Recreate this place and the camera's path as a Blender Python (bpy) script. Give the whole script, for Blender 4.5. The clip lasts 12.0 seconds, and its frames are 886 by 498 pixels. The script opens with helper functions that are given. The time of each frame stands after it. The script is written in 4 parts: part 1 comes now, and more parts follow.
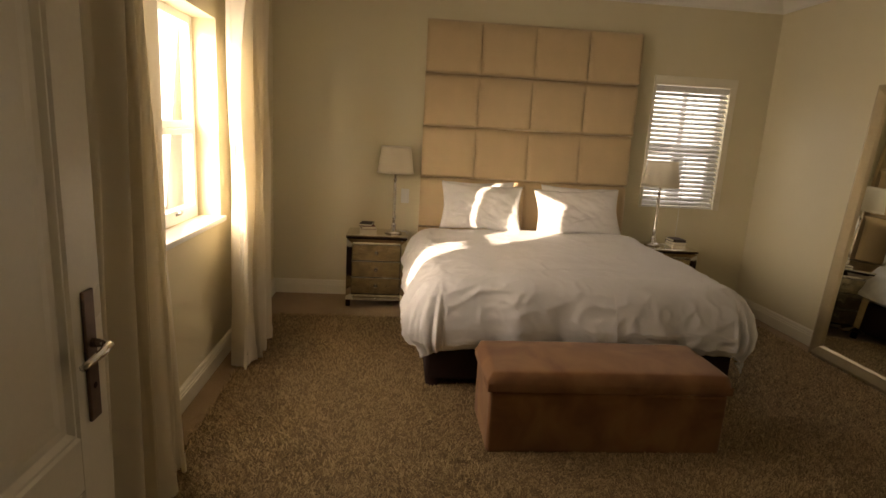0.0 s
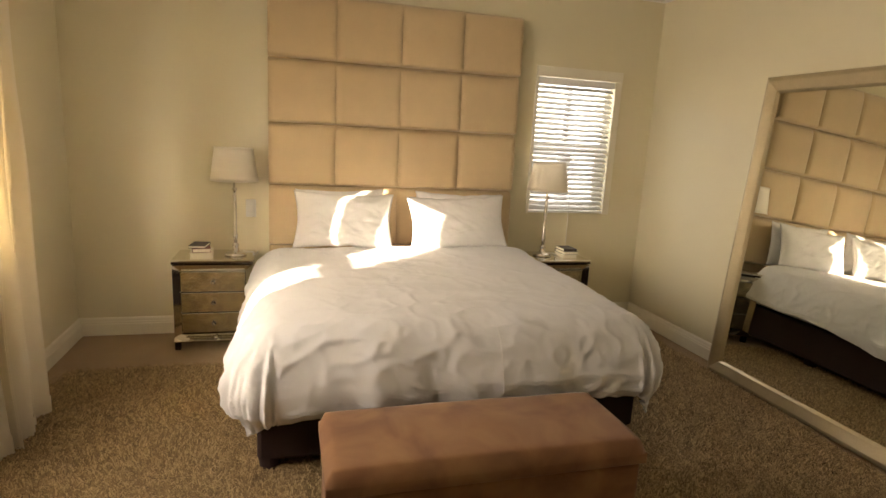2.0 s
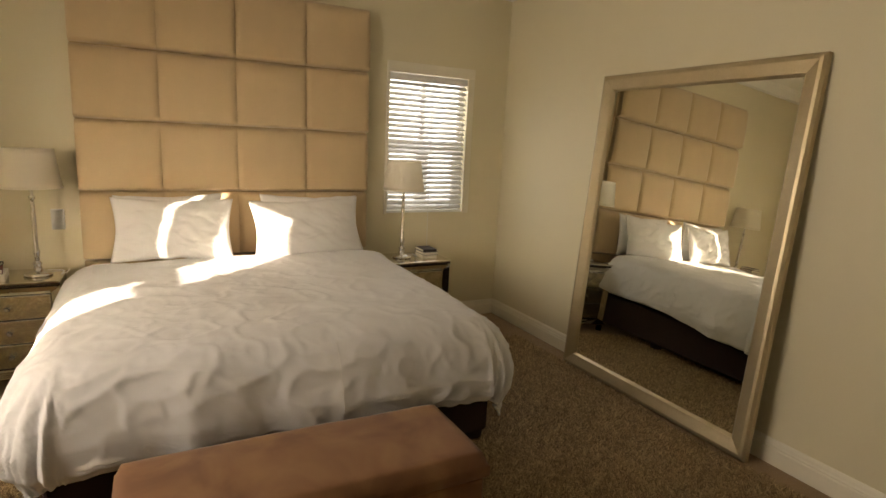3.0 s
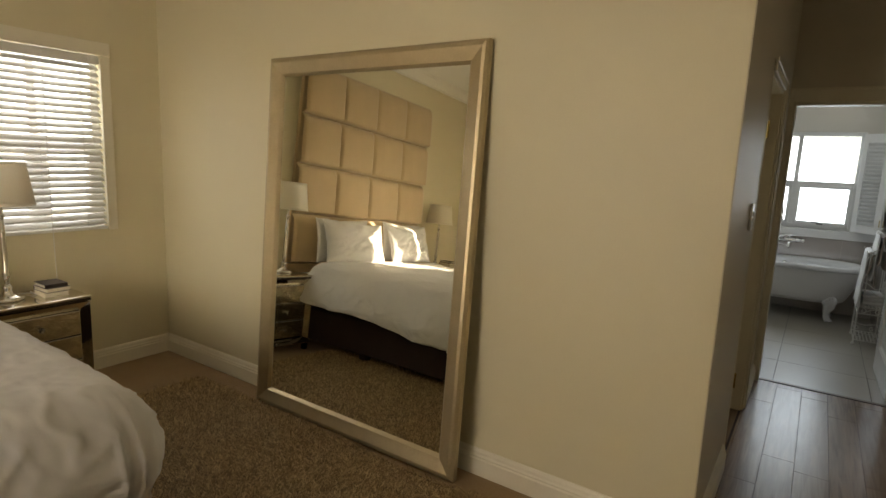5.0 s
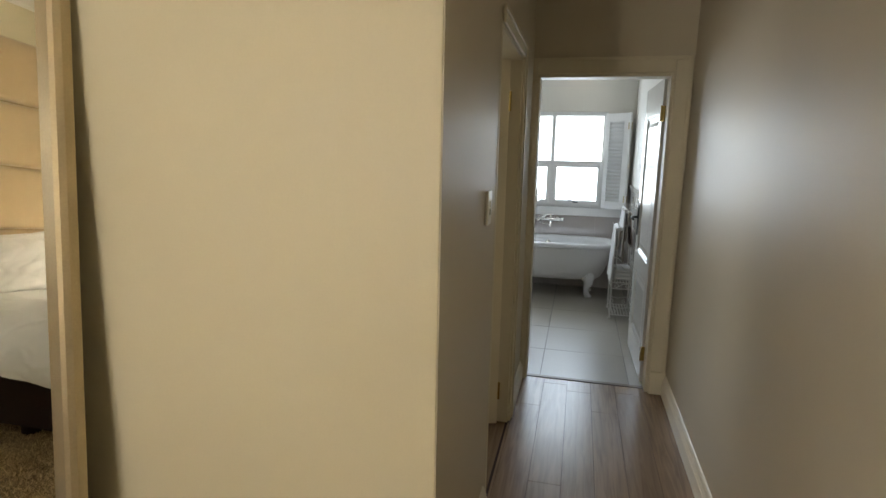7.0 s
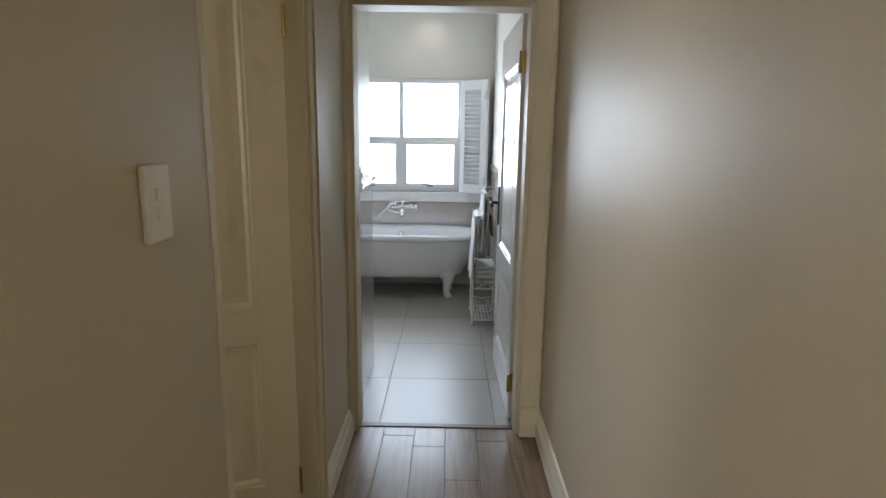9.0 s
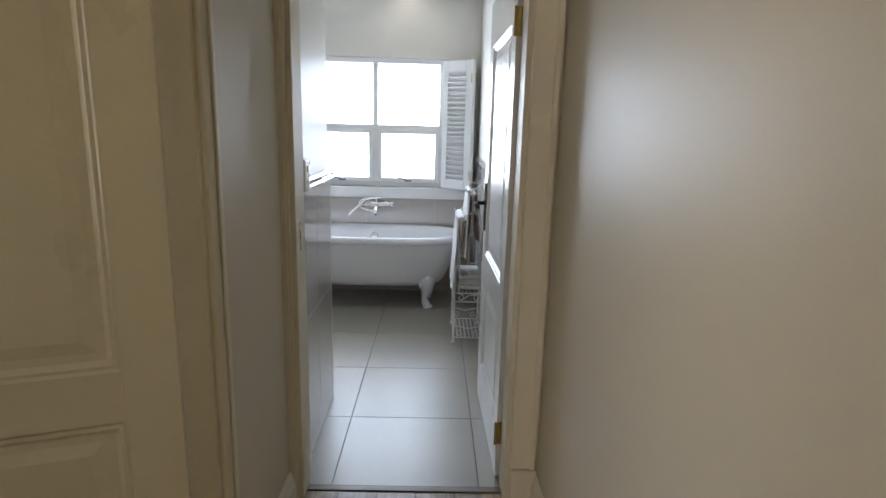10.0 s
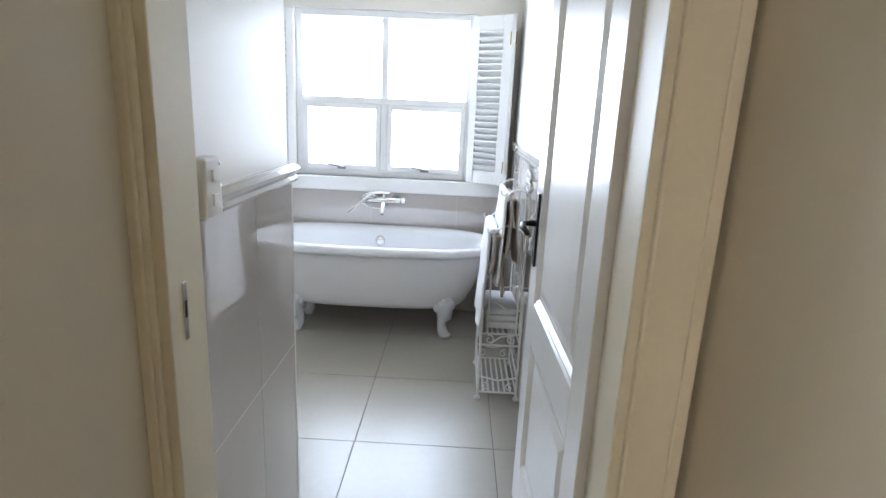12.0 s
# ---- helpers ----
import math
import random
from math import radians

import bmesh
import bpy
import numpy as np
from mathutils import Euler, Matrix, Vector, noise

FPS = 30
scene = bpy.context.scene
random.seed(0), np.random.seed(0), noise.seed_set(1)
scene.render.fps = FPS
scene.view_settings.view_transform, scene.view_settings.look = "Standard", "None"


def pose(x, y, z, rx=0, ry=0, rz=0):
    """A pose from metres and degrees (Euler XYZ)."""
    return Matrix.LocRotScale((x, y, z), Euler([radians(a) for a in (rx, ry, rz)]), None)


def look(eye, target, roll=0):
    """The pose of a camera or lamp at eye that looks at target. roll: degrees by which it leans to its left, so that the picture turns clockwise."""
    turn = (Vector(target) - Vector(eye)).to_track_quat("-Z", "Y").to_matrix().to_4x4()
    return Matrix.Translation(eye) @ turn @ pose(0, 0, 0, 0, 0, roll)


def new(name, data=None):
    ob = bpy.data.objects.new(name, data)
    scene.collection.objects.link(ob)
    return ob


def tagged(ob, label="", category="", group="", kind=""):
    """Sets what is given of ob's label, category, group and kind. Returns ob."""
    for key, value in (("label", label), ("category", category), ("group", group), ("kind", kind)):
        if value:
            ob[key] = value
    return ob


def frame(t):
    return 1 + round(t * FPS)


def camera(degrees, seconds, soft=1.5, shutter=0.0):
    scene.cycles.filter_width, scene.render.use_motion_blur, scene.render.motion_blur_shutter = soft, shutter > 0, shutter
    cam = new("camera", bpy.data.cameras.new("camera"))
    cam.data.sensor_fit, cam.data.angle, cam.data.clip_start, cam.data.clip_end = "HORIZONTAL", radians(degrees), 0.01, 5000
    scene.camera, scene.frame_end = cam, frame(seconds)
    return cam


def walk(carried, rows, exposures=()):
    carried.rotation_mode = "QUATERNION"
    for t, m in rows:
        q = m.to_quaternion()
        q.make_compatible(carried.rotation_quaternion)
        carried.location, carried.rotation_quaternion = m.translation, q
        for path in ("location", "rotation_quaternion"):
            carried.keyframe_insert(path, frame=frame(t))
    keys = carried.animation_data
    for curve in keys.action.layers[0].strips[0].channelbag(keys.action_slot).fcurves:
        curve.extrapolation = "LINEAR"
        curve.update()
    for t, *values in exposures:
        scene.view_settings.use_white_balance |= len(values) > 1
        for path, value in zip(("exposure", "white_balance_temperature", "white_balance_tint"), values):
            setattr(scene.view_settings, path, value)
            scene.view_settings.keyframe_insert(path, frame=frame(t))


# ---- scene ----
cam = camera(77.1, 12.0)
PATH = [
    (0, (0.217, 0.004, 1.570), (0.389, 1.954, 1.163), 3.3),
    (0.5, (0.252, 0.235, 1.572), (0.441, 2.184, 1.165), 3.3),
    (1, (0.342, 0.459, 1.577), (0.577, 2.403, 1.170), 3.3),
    (1.5, (0.445, 0.635, 1.576), (0.795, 2.563, 1.177), 3.2),
    (2, (0.574, 0.767, 1.579), (1.107, 2.654, 1.188), 3.1),
    (2.5, (0.732, 0.846, 1.590), (1.463, 2.667, 1.204), 3.0),
    (3, (0.858, 0.881, 1.592), (1.772, 2.619, 1.214), 2.8),
    (3.5, (0.980, 0.962, 1.576), (2.119, 2.567, 1.218), 3.0),
    (5.5, (1.657, 1.208, 1.559), (3.406, 2.120, 1.226), 2.1),
    (6, (1.903, 1.192, 1.567), (3.732, 1.924, 1.220), 1.9),
    (6.5, (2.141, 1.152, 1.565), (4.015, 1.760, 1.222), 1.5),
    (7, (2.399, 1.125, 1.546), (4.314, 1.587, 1.200), 1.2),
    (7.5, (2.690, 1.112, 1.500), (4.640, 1.416, 1.160), 1.1),
    (9.5, (3.834, 0.934, 1.440), (5.793, 0.917, 1.036), 1.1),
    (10, (4.161, 0.918, 1.420), (6.118, 0.885, 1.008), 1.5),
    (10.5, (4.466, 0.900, 1.418), (6.417, 0.861, 0.978), 1.9),
    (11, (4.740, 0.895, 1.422), (6.686, 0.880, 0.959), 2.2),
    (11.5, (4.990, 0.920, 1.425), (6.932, 0.910, 0.948), 2.5),
    (12, (5.215, 0.922, 1.415), (7.154, 0.964, 0.928), 2.6),
]
EXPOSURES = [
    (0.0, 1.4, 8400, 20), (1.0, 1.82, 8100, 19), (1.5, 2.15, 7850, 17), (2.0, 2.3, 7850, 16), (2.5, 2.27, 7850, 15), (3.0, 1.9, 7900, 15), (3.5, 1.45, 8000, 14),
    (4.5, 1.75, 7950, 13), (5.5, 2.12, 7800, 11), (7.5, 2.72, 7000, 12), (9.5, 3.0, 6850, 15), (10.5, 3.06, 6750, 16), (11.0, 3.16, 6700, 16), (12.0, 3.72, 6650, 16),
]
walk(cam, [(t, look(eye, target, roll)) for t, eye, target, roll in PATH], EXPOSURES)

# ---- light ----
SUN_AZ, SUN_EL = radians(41.5), radians(16.5)      # the light travels towards +x +y and down
world = bpy.data.worlds.new("sky")
scene.world = world
world.use_nodes = True
sky = world.node_tree.nodes.new("ShaderNodeTexSky")
sky.sky_type, sky.sun_disc = "NISHITA", False
sky.sun_elevation, sky.sun_rotation = SUN_EL, radians(228.5)
world.node_tree.links.new(sky.outputs[0], world.node_tree.nodes["Background"].inputs[0])
world.node_tree.nodes["Background"].inputs[1].default_value = 0.053


def lamp(name, kind, m, energy, colour, **more):
    data = bpy.data.lights.new(name, kind)
    data.energy, data.color = energy, colour
    if kind == "AREA":
        data.shape, data.size, data.size_y = "RECTANGLE", more["sx"], more["sy"]
    if kind == "SUN":
        data.angle = radians(0.5)
    ob = new(name, data)
    ob.matrix_world = m
    return ob


way = Vector((math.cos(SUN_AZ) * math.cos(SUN_EL), math.sin(SUN_AZ) * math.cos(SUN_EL), -math.sin(SUN_EL)))
lamp("sun", "SUN", look((0, 0, 8), Vector((0, 0, 8)) + way), 5.0, (1.0, 0.92, 0.79))
lamp("window_sky_bedroom", "AREA", look((-1.17, 2.95, 1.58), (1, 2.95, 1.35)), 10.0, (1.0, 0.97, 0.92), sx=1.3, sy=1.12)
lamp("window_sky_blind", "AREA", look((2.96, 5.42, 1.58), (2.96, 3, 1.5)), 2.6, (0.90, 0.95, 1.0), sx=0.7, sy=1.1)
# added fill that brightens the side door's leaf; no window is known there
lamp("side_room_fill", "AREA", look((4.8, 3.22, 1.5), (4.9, 1, 1.2)), 1.0, (1.0, 0.97, 0.9), sx=0.8, sy=1.1)
lamp("window_sky_bathroom", "AREA", look((9.24, 1.45, 1.465), (7, 1.45, 1.3)), 5.3, (0.65, 0.81, 1.0), sx=1.1, sy=1.0)


# ---- materials ----
def material(name, colour, rough=0.6, metal=0.0, vary=0.08, scale=3.0, grain=60.0, bump=0.1, sheen=0.0, per=0.0, spec=0.5, depth=0.004):
    """Paint, cloth, wood or metal with colour variation at two scales and a fine relief."""
    m = bpy.data.materials.new(name)
    m.use_nodes = True
    n, l = m.node_tree.nodes, m.node_tree.links
    b = n["Principled BSDF"]
    co = n.new("ShaderNodeTexCoord")
    big, small = n.new("ShaderNodeTexNoise"), n.new("ShaderNodeTexNoise")
    big.inputs["Scale"].default_value, small.inputs["Scale"].default_value = scale, grain
    big.inputs["Detail"].default_value = 4
    for t in (big, small):
        l.new(co.outputs["Object"], t.inputs["Vector"])
    mix = n.new("ShaderNodeMath")
    mix.operation = "MULTIPLY_ADD"
    l.new(big.outputs["Fac"], mix.inputs[0])
    mix.inputs[1].default_value = 0.6
    half = n.new("ShaderNodeMath")
    half.operation = "MULTIPLY"
    l.new(small.outputs["Fac"], half.inputs[0])
    half.inputs[1].default_value = 0.4
    l.new(half.outputs[0], mix.inputs[2])
    val = n.new("ShaderNodeMapRange")
    l.new(mix.outputs[0], val.inputs["Value"])
    val.inputs["From Min"].default_value, val.inputs["From Max"].default_value = 0.25, 0.75
    val.inputs["To Min"].default_value, val.inputs["To Max"].default_value = 1 - vary, 1 + vary
    last = val.outputs[0]
    if per:
        info = n.new("ShaderNodeObjectInfo")
        pm = n.new("ShaderNodeMapRange")
        l.new(info.outputs["Random"], pm.inputs["Value"])
        pm.inputs["To Min"].default_value, pm.inputs["To Max"].default_value = 1 - per, 1 + per
        mul = n.new("ShaderNodeMath")
        mul.operation = "MULTIPLY"
        l.new(last, mul.inputs[0]); l.new(pm.outputs[0], mul.inputs[1])
        last = mul.outputs[0]
    sc = n.new("ShaderNodeVectorMath")
    sc.operation = "SCALE"
    sc.inputs[0].default_value = colour[:3]
    l.new(last, sc.inputs["Scale"])
    l.new(sc.outputs[0], b.inputs["Base Color"])
    rr = n.new("ShaderNodeMapRange")
    l.new(big.outputs["Fac"], rr.inputs["Value"])
    rr.inputs["To Min"].default_value, rr.inputs["To Max"].default_value = max(0, rough - 0.02), min(1, rough + 0.02)
    l.new(rr.outputs[0], b.inputs["Roughness"])
    b.inputs["Metallic"].default_value = metal
    b.inputs["Specular IOR Level"].default_value = spec
    if sheen:
        b.inputs["Sheen Weight"].default_value = sheen
    if bump:
        bp = n.new("ShaderNodeBump")
        bp.inputs["Strength"].default_value, bp.inputs["Distance"].default_value = bump, depth
        l.new(small.outputs["Fac"], bp.inputs["Height"])
        l.new(bp.outputs[0], b.inputs["Normal"])
    return m


def wood(name, colour, dark, rough=0.35, along=0, per=0.12):
    m = material(name, colour, rough, vary=0.06, scale=4, grain=90, bump=0.05, per=per)
    n, l = m.node_tree.nodes, m.node_tree.links
    b = n["Principled BSDF"]
    co = n.new("ShaderNodeTexCoord")
    mp = n.new("ShaderNodeMapping")
    mp.inputs["Scale"].default_value = (1.5, 22, 22) if along == 0 else (22, 1.5, 22)
    l.new(co.outputs["Object"], mp.inputs["Vector"])
    tx = n.new("ShaderNodeTexNoise")
    tx.inputs["Scale"].default_value, tx.inputs["Detail"].default_value, tx.inputs["Distortion"].default_value = 2.0, 6, 0.8
    l.new(mp.outputs[0], tx.inputs["Vector"])
    ramp = n.new("ShaderNodeMapRange")
    l.new(tx.outputs["Fac"], ramp.inputs["Value"])
    ramp.inputs["From Min"].default_value, ramp.inputs["From Max"].default_value = 0.35, 0.7
    mx = n.new("ShaderNodeMix")
    mx.data_type = "RGBA"
    src = b.inputs["Base Color"].links[0].from_socket
    l.new(ramp.outputs[0], mx.inputs["Factor"])
    l.new(src, mx.inputs[6])
    mx.inputs[7].default_value = (*dark, 1)
    l.new(mx.outputs[2], b.inputs["Base Color"])
    return m


def glass(name, tint=(1, 1, 1), rough=0.0):
    m = bpy.data.materials.new(name)
    m.use_nodes = True
    b = m.node_tree.nodes["Principled BSDF"]
    b.inputs["Base Color"].default_value = (*tint, 1)
    b.inputs["Transmission Weight"].default_value, b.inputs["Roughness"].default_value, b.inputs["IOR"].default_value = 1.0, rough, 1.45
    return m


def cloth_thin(name, colour, through_it, share=0.7):
    """Cloth that lets part of the daylight through."""
    m = material(name, colour, 0.85, vary=0.05, scale=6, grain=220, bump=0.25, sheen=0.2)
    n, l = m.node_tree.nodes, m.node_tree.links
    tr = n.new("ShaderNodeBsdfTranslucent")
    tr.inputs["Color"].default_value = (*through_it, 1)
    mx = n.new("ShaderNodeMixShader")
    mx.inputs[0].default_value = share
    l.new(n["Principled BSDF"].outputs[0], mx.inputs[1])
    l.new(tr.outputs[0], mx.inputs[2])
    l.new(mx.outputs[0], n["Material Output"].inputs["Surface"])
    return m


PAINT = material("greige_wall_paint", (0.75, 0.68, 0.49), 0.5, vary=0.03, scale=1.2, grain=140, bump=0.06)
# darker copy of the same greige: the passage's dimmer light is in the colour
PAINT_DIMMED = material("greige_wall_paint_dimmed", (0.59, 0.525, 0.41), 0.48, vary=0.03, scale=1.0, grain=140, bump=0.05, spec=0.38)
PAINT_BATH = material("bathroom_wall_paint", (0.78, 0.75, 0.69), 0.38, vary=0.02, scale=1.5, grain=140, bump=0.05)
CEIL = material("ceiling_paint", (0.86, 0.84, 0.78), 0.8, vary=0.02, scale=1, grain=80, bump=0.05)
TRIM = material("cream_trim_paint", (0.84, 0.79, 0.66), 0.35, vary=0.03, scale=5, grain=90, bump=0.03)
WHITE = material("white_gloss_paint", (0.86, 0.86, 0.85), 0.3, vary=0.02, scale=5, grain=80, bump=0.02)
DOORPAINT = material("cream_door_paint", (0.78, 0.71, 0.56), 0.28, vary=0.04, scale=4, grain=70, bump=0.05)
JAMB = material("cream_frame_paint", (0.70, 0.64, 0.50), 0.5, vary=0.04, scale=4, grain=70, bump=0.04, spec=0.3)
BATHDOOR = material("white_door_paint", (0.74, 0.73, 0.70), 0.25, vary=0.03, scale=4, grain=70, bump=0.03)
CARPET = material("tan_cut_pile_carpet", (0.37, 0.245, 0.125), 0.95, vary=0.16, scale=5, grain=420, bump=0.7, sheen=0.2, depth=0.006)
# rug backing, darkened so the shade between the strands is in its colour
SHAG = material("shaded_shag_backing", (0.12, 0.08, 0.045), 0.95, vary=0.25, scale=6, grain=160, bump=0.9, depth=0.01)
SUEDE = material("tan_suede", (0.60, 0.45, 0.27), 0.85, vary=0.07, scale=6, grain=300, bump=0.15, sheen=0.5)
BENCH = material("brown_suede", (0.21, 0.088, 0.034), 0.85, vary=0.45, scale=4, grain=260, bump=0.15, sheen=0.15)
_n, _l = BENCH.node_tree.nodes, BENCH.node_tree.links      # brushed nap: lighter tan where it lies the other way
_co, _nap, _ramp = _n.new("ShaderNodeTexCoord"), _n.new("ShaderNodeTexNoise"), _n.new("ShaderNodeValToRGB")
_nap.inputs["Scale"].default_value, _nap.inputs["Detail"].default_value, _nap.inputs["Distortion"].default_value = 4.5, 3, 0.6
_ramp.color_ramp.elements[0].position, _ramp.color_ramp.elements[1].position = 0.36, 0.68
_ramp.color_ramp.elements[0].color, _ramp.color_ramp.elements[1].color = (0.185, 0.078, 0.031, 1), (0.29, 0.145, 0.057, 1)
_l.new(_co.outputs["Object"], _nap.inputs["Vector"])
_l.new(_nap.outputs["Fac"], _ramp.inputs["Fac"])
_l.new(_ramp.outputs["Color"], BENCH.node_tree.nodes["Principled BSDF"].inputs["Base Color"])
DUVET = material("white_cotton", (0.67, 0.66, 0.665), 0.85, vary=0.03, scale=5, grain=350, bump=0.15, sheen=0.15)
LINEN = material("pillow_cotton", (0.74, 0.725, 0.715), 0.85, vary=0.03, scale=8, grain=350, bump=0.15, sheen=0.15)
BASE = material("dark_brown_fabric", (0.030, 0.012, 0.011), 0.85, vary=0.2, scale=8, grain=300, bump=0.2)
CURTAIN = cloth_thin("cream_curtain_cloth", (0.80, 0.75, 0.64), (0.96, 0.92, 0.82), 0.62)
CHAMPAGNE = material("champagne_silver_leaf", (0.52, 0.43, 0.28), 0.42, metal=0.75, vary=0.1, scale=14, grain=120, bump=0.1)
CHROME = material("polished_chrome", (0.75, 0.74, 0.72), 0.1, metal=1.0, vary=0.02, bump=0)
BRASS = material("polished_brass", (0.60, 0.45, 0.17), 0.22, metal=1.0, vary=0.08, scale=30, bump=0)
STEEL = material("brushed_steel", (0.30, 0.30, 0.30), 0.35, metal=1.0, vary=0.05, bump=0)
BLACKIRON = material("black_iron", (0.025, 0.024, 0.023), 0.4, metal=0.6, vary=0.2, scale=30, bump=0.05)
BRONZE = material("aged_bronze", (0.16, 0.11, 0.08), 0.35, metal=0.9, vary=0.2, scale=30, bump=0.05)
MIRROR = material("silvered_glass", (0.90, 0.92, 0.77), 0.012, metal=1.0, vary=0.0, bump=0)
b_ = MIRROR.node_tree.nodes["Principled BSDF"]
for l_ in list(b_.inputs["Roughness"].links) + list(b_.inputs["Base Color"].links):
    MIRROR.node_tree.links.remove(l_)
b_.inputs["Roughness"].default_value = 0.006
b_.inputs["Base Color"].default_value = (0.93, 0.94, 0.86, 1)
ANTIQUE = material("antiqued_mirror", (0.60, 0.53, 0.37), 0.20, metal=0.85, vary=0.45, scale=16, grain=70, bump=0.25, depth=0.006)
BEVELMIRROR = material("bevelled_mirror", (0.74, 0.70, 0.60), 0.06, metal=1.0, vary=0.08, scale=20, bump=0)
SMOKED = material("smoked_mirror_edge", (0.10, 0.07, 0.05), 0.15, metal=0.7, vary=0.25, scale=20, bump=0)
SHADE = cloth_thin("cream_lampshade", (0.92, 0.87, 0.76), (0.95, 0.90, 0.80), 0.45)
CRYSTAL = glass("crystal", (0.97, 0.96, 0.92))
PANE = glass("window_glass")
PLASTIC = material("white_plastic", (0.80, 0.79, 0.75), 0.3, vary=0.01, bump=0)
TILE = material("glazed_greige_tile", (0.50, 0.455, 0.425), 0.02, vary=0.03, scale=3, grain=40, bump=0, per=0.02)
TILE.node_tree.nodes["Principled BSDF"].inputs["IOR"].default_value = 1.75
TILE.node_tree.nodes["Principled BSDF"].inputs["Coat Weight"].default_value = 0.6
TILE.node_tree.nodes["Principled BSDF"].inputs["Coat Roughness"].default_value = 0.01
GROUT = material("grey_grout", (0.60, 0.57, 0.53), 0.8, vary=0.08, grain=200)
FLOORTILE = material("polished_floor_tile", (0.36, 0.335, 0.285), 0.33, vary=0.05, scale=3, grain=30, bump=0.01, per=0.03)
FLOORGROUT = material("dark_grout", (0.10, 0.095, 0.09), 0.8, vary=0.1, grain=200)
ENAMEL = material("white_enamel", (0.74, 0.745, 0.755), 0.12, vary=0.01, scale=3, bump=0)
TUBOUT = material("tub_outer_paint", (0.70, 0.69, 0.68), 0.3, vary=0.02, scale=3, bump=0.01)
TOWEL_W = material("white_towel", (0.80, 0.79, 0.78), 0.95, vary=0.06, scale=12, grain=320, bump=0.6, sheen=0.4)
TOWEL_T = material("taupe_towel", (0.40, 0.33, 0.27), 0.95, vary=0.08, scale=12, grain=320, bump=0.6, sheen=0.4)
IRON = material("white_wrought_iron", (0.76, 0.75, 0.72), 0.4, vary=0.05, scale=40, bump=0.03)
LAMINATE = wood("grey_brown_laminate", (0.33, 0.235, 0.16), (0.22, 0.15, 0.10), 0.25)
THRESH = wood("dark_threshold_wood", (0.16, 0.12, 0.09), (0.10, 0.07, 0.05), 0.4, along=1)
PAPER = material("book_pages", (0.84, 0.79, 0.66), 0.8, vary=0.1, scale=3, grain=500, bump=0.2)
BOOK_A = material("dark_book_cloth", (0.05, 0.035, 0.03), 0.6, vary=0.1)
BOOK_B = material("red_book_cloth", (0.20, 0.05, 0.035), 0.6, vary=0.1)
BOOK_C = material("grey_book_cloth", (0.22, 0.20, 0.18), 0.6, vary=0.1)
OUTSIDE = material("pale_dry_ground", (0.36, 0.33, 0.27), 0.9, vary=0.2, scale=0.4, grain=6)


# ---- mesh helpers ----
def finish(name, bm, mat, smooth=False):
    me = bpy.data.meshes.new(name)
    bmesh.ops.recalc_face_normals(bm, faces=bm.faces)
    bm.to_mesh(me)
    bm.free()
    for m in (mat if isinstance(mat, (list, tuple)) else [mat]):
        me.materials.append(m)
    if smooth:
        me.shade_smooth()
    return me


def part(name, bm, mat, parent=None, label="", smooth=False):
    ob = new(name, finish(name, bm, mat, smooth))
    if parent:
        ob.parent = parent
    if label:
        ob["label"] = label
    return ob


def structure(name, bm, mat, label, category="", smooth=False):
    return tagged(part(name, bm, mat, None, "", smooth), label, category or name.split("_")[0], kind="structure")


def thing(name, m, label, category, group=""):
    e = new(name)
    e.empty_display_size = 0.1
    e.matrix_world = m
    return tagged(e, label, category, group)


def add_box(bm, a, b, bevel=0.0, seg=2, mat=0):
    """A box from corner a to corner b, its edges rounded by bevel."""
    c = [(p + q) / 2 for p, q in zip(a, b)]
    s = [abs(q - p) for p, q in zip(a, b)]
    r = bmesh.ops.create_cube(bm, size=1, matrix=Matrix.LocRotScale(c, None, s))
    faces = {f for v in r["verts"] for f in v.link_faces}
    for f in faces:
        f.material_index = mat
    if bevel:
        edges = list({e for v in r["verts"] for e in v.link_edges})
        bmesh.ops.bevel(bm, geom=edges, offset=min(bevel, min(s) * 0.49), segments=seg, affect="EDGES", profile=0.5)
    return bm


def box(a, b, bevel=0.0, seg=2):
    return add_box(bmesh.new(), a, b, bevel, seg)


def lathe(profile, n=24, bm=None, at=(0, 0, 0)):
    """A turned body from (radius, height) pairs."""
    bm = bm or bmesh.new()
    rings = []
    for r, z in profile:
        rings.append([bm.verts.new((at[0] + r * math.cos(2 * math.pi * i / n), at[1] + r * math.sin(2 * math.pi * i / n), at[2] + z)) for i in range(n)])
    for a, b in zip(rings, rings[1:]):
        for i in range(n):
            bm.faces.new((a[i], a[(i + 1) % n], b[(i + 1) % n], b[i]))
    for ring in (rings[0], rings[-1]):
        if (ring[0].co - ring[n // 2].co).length > 1e-5:
            bm.faces.new(ring)
    return bm


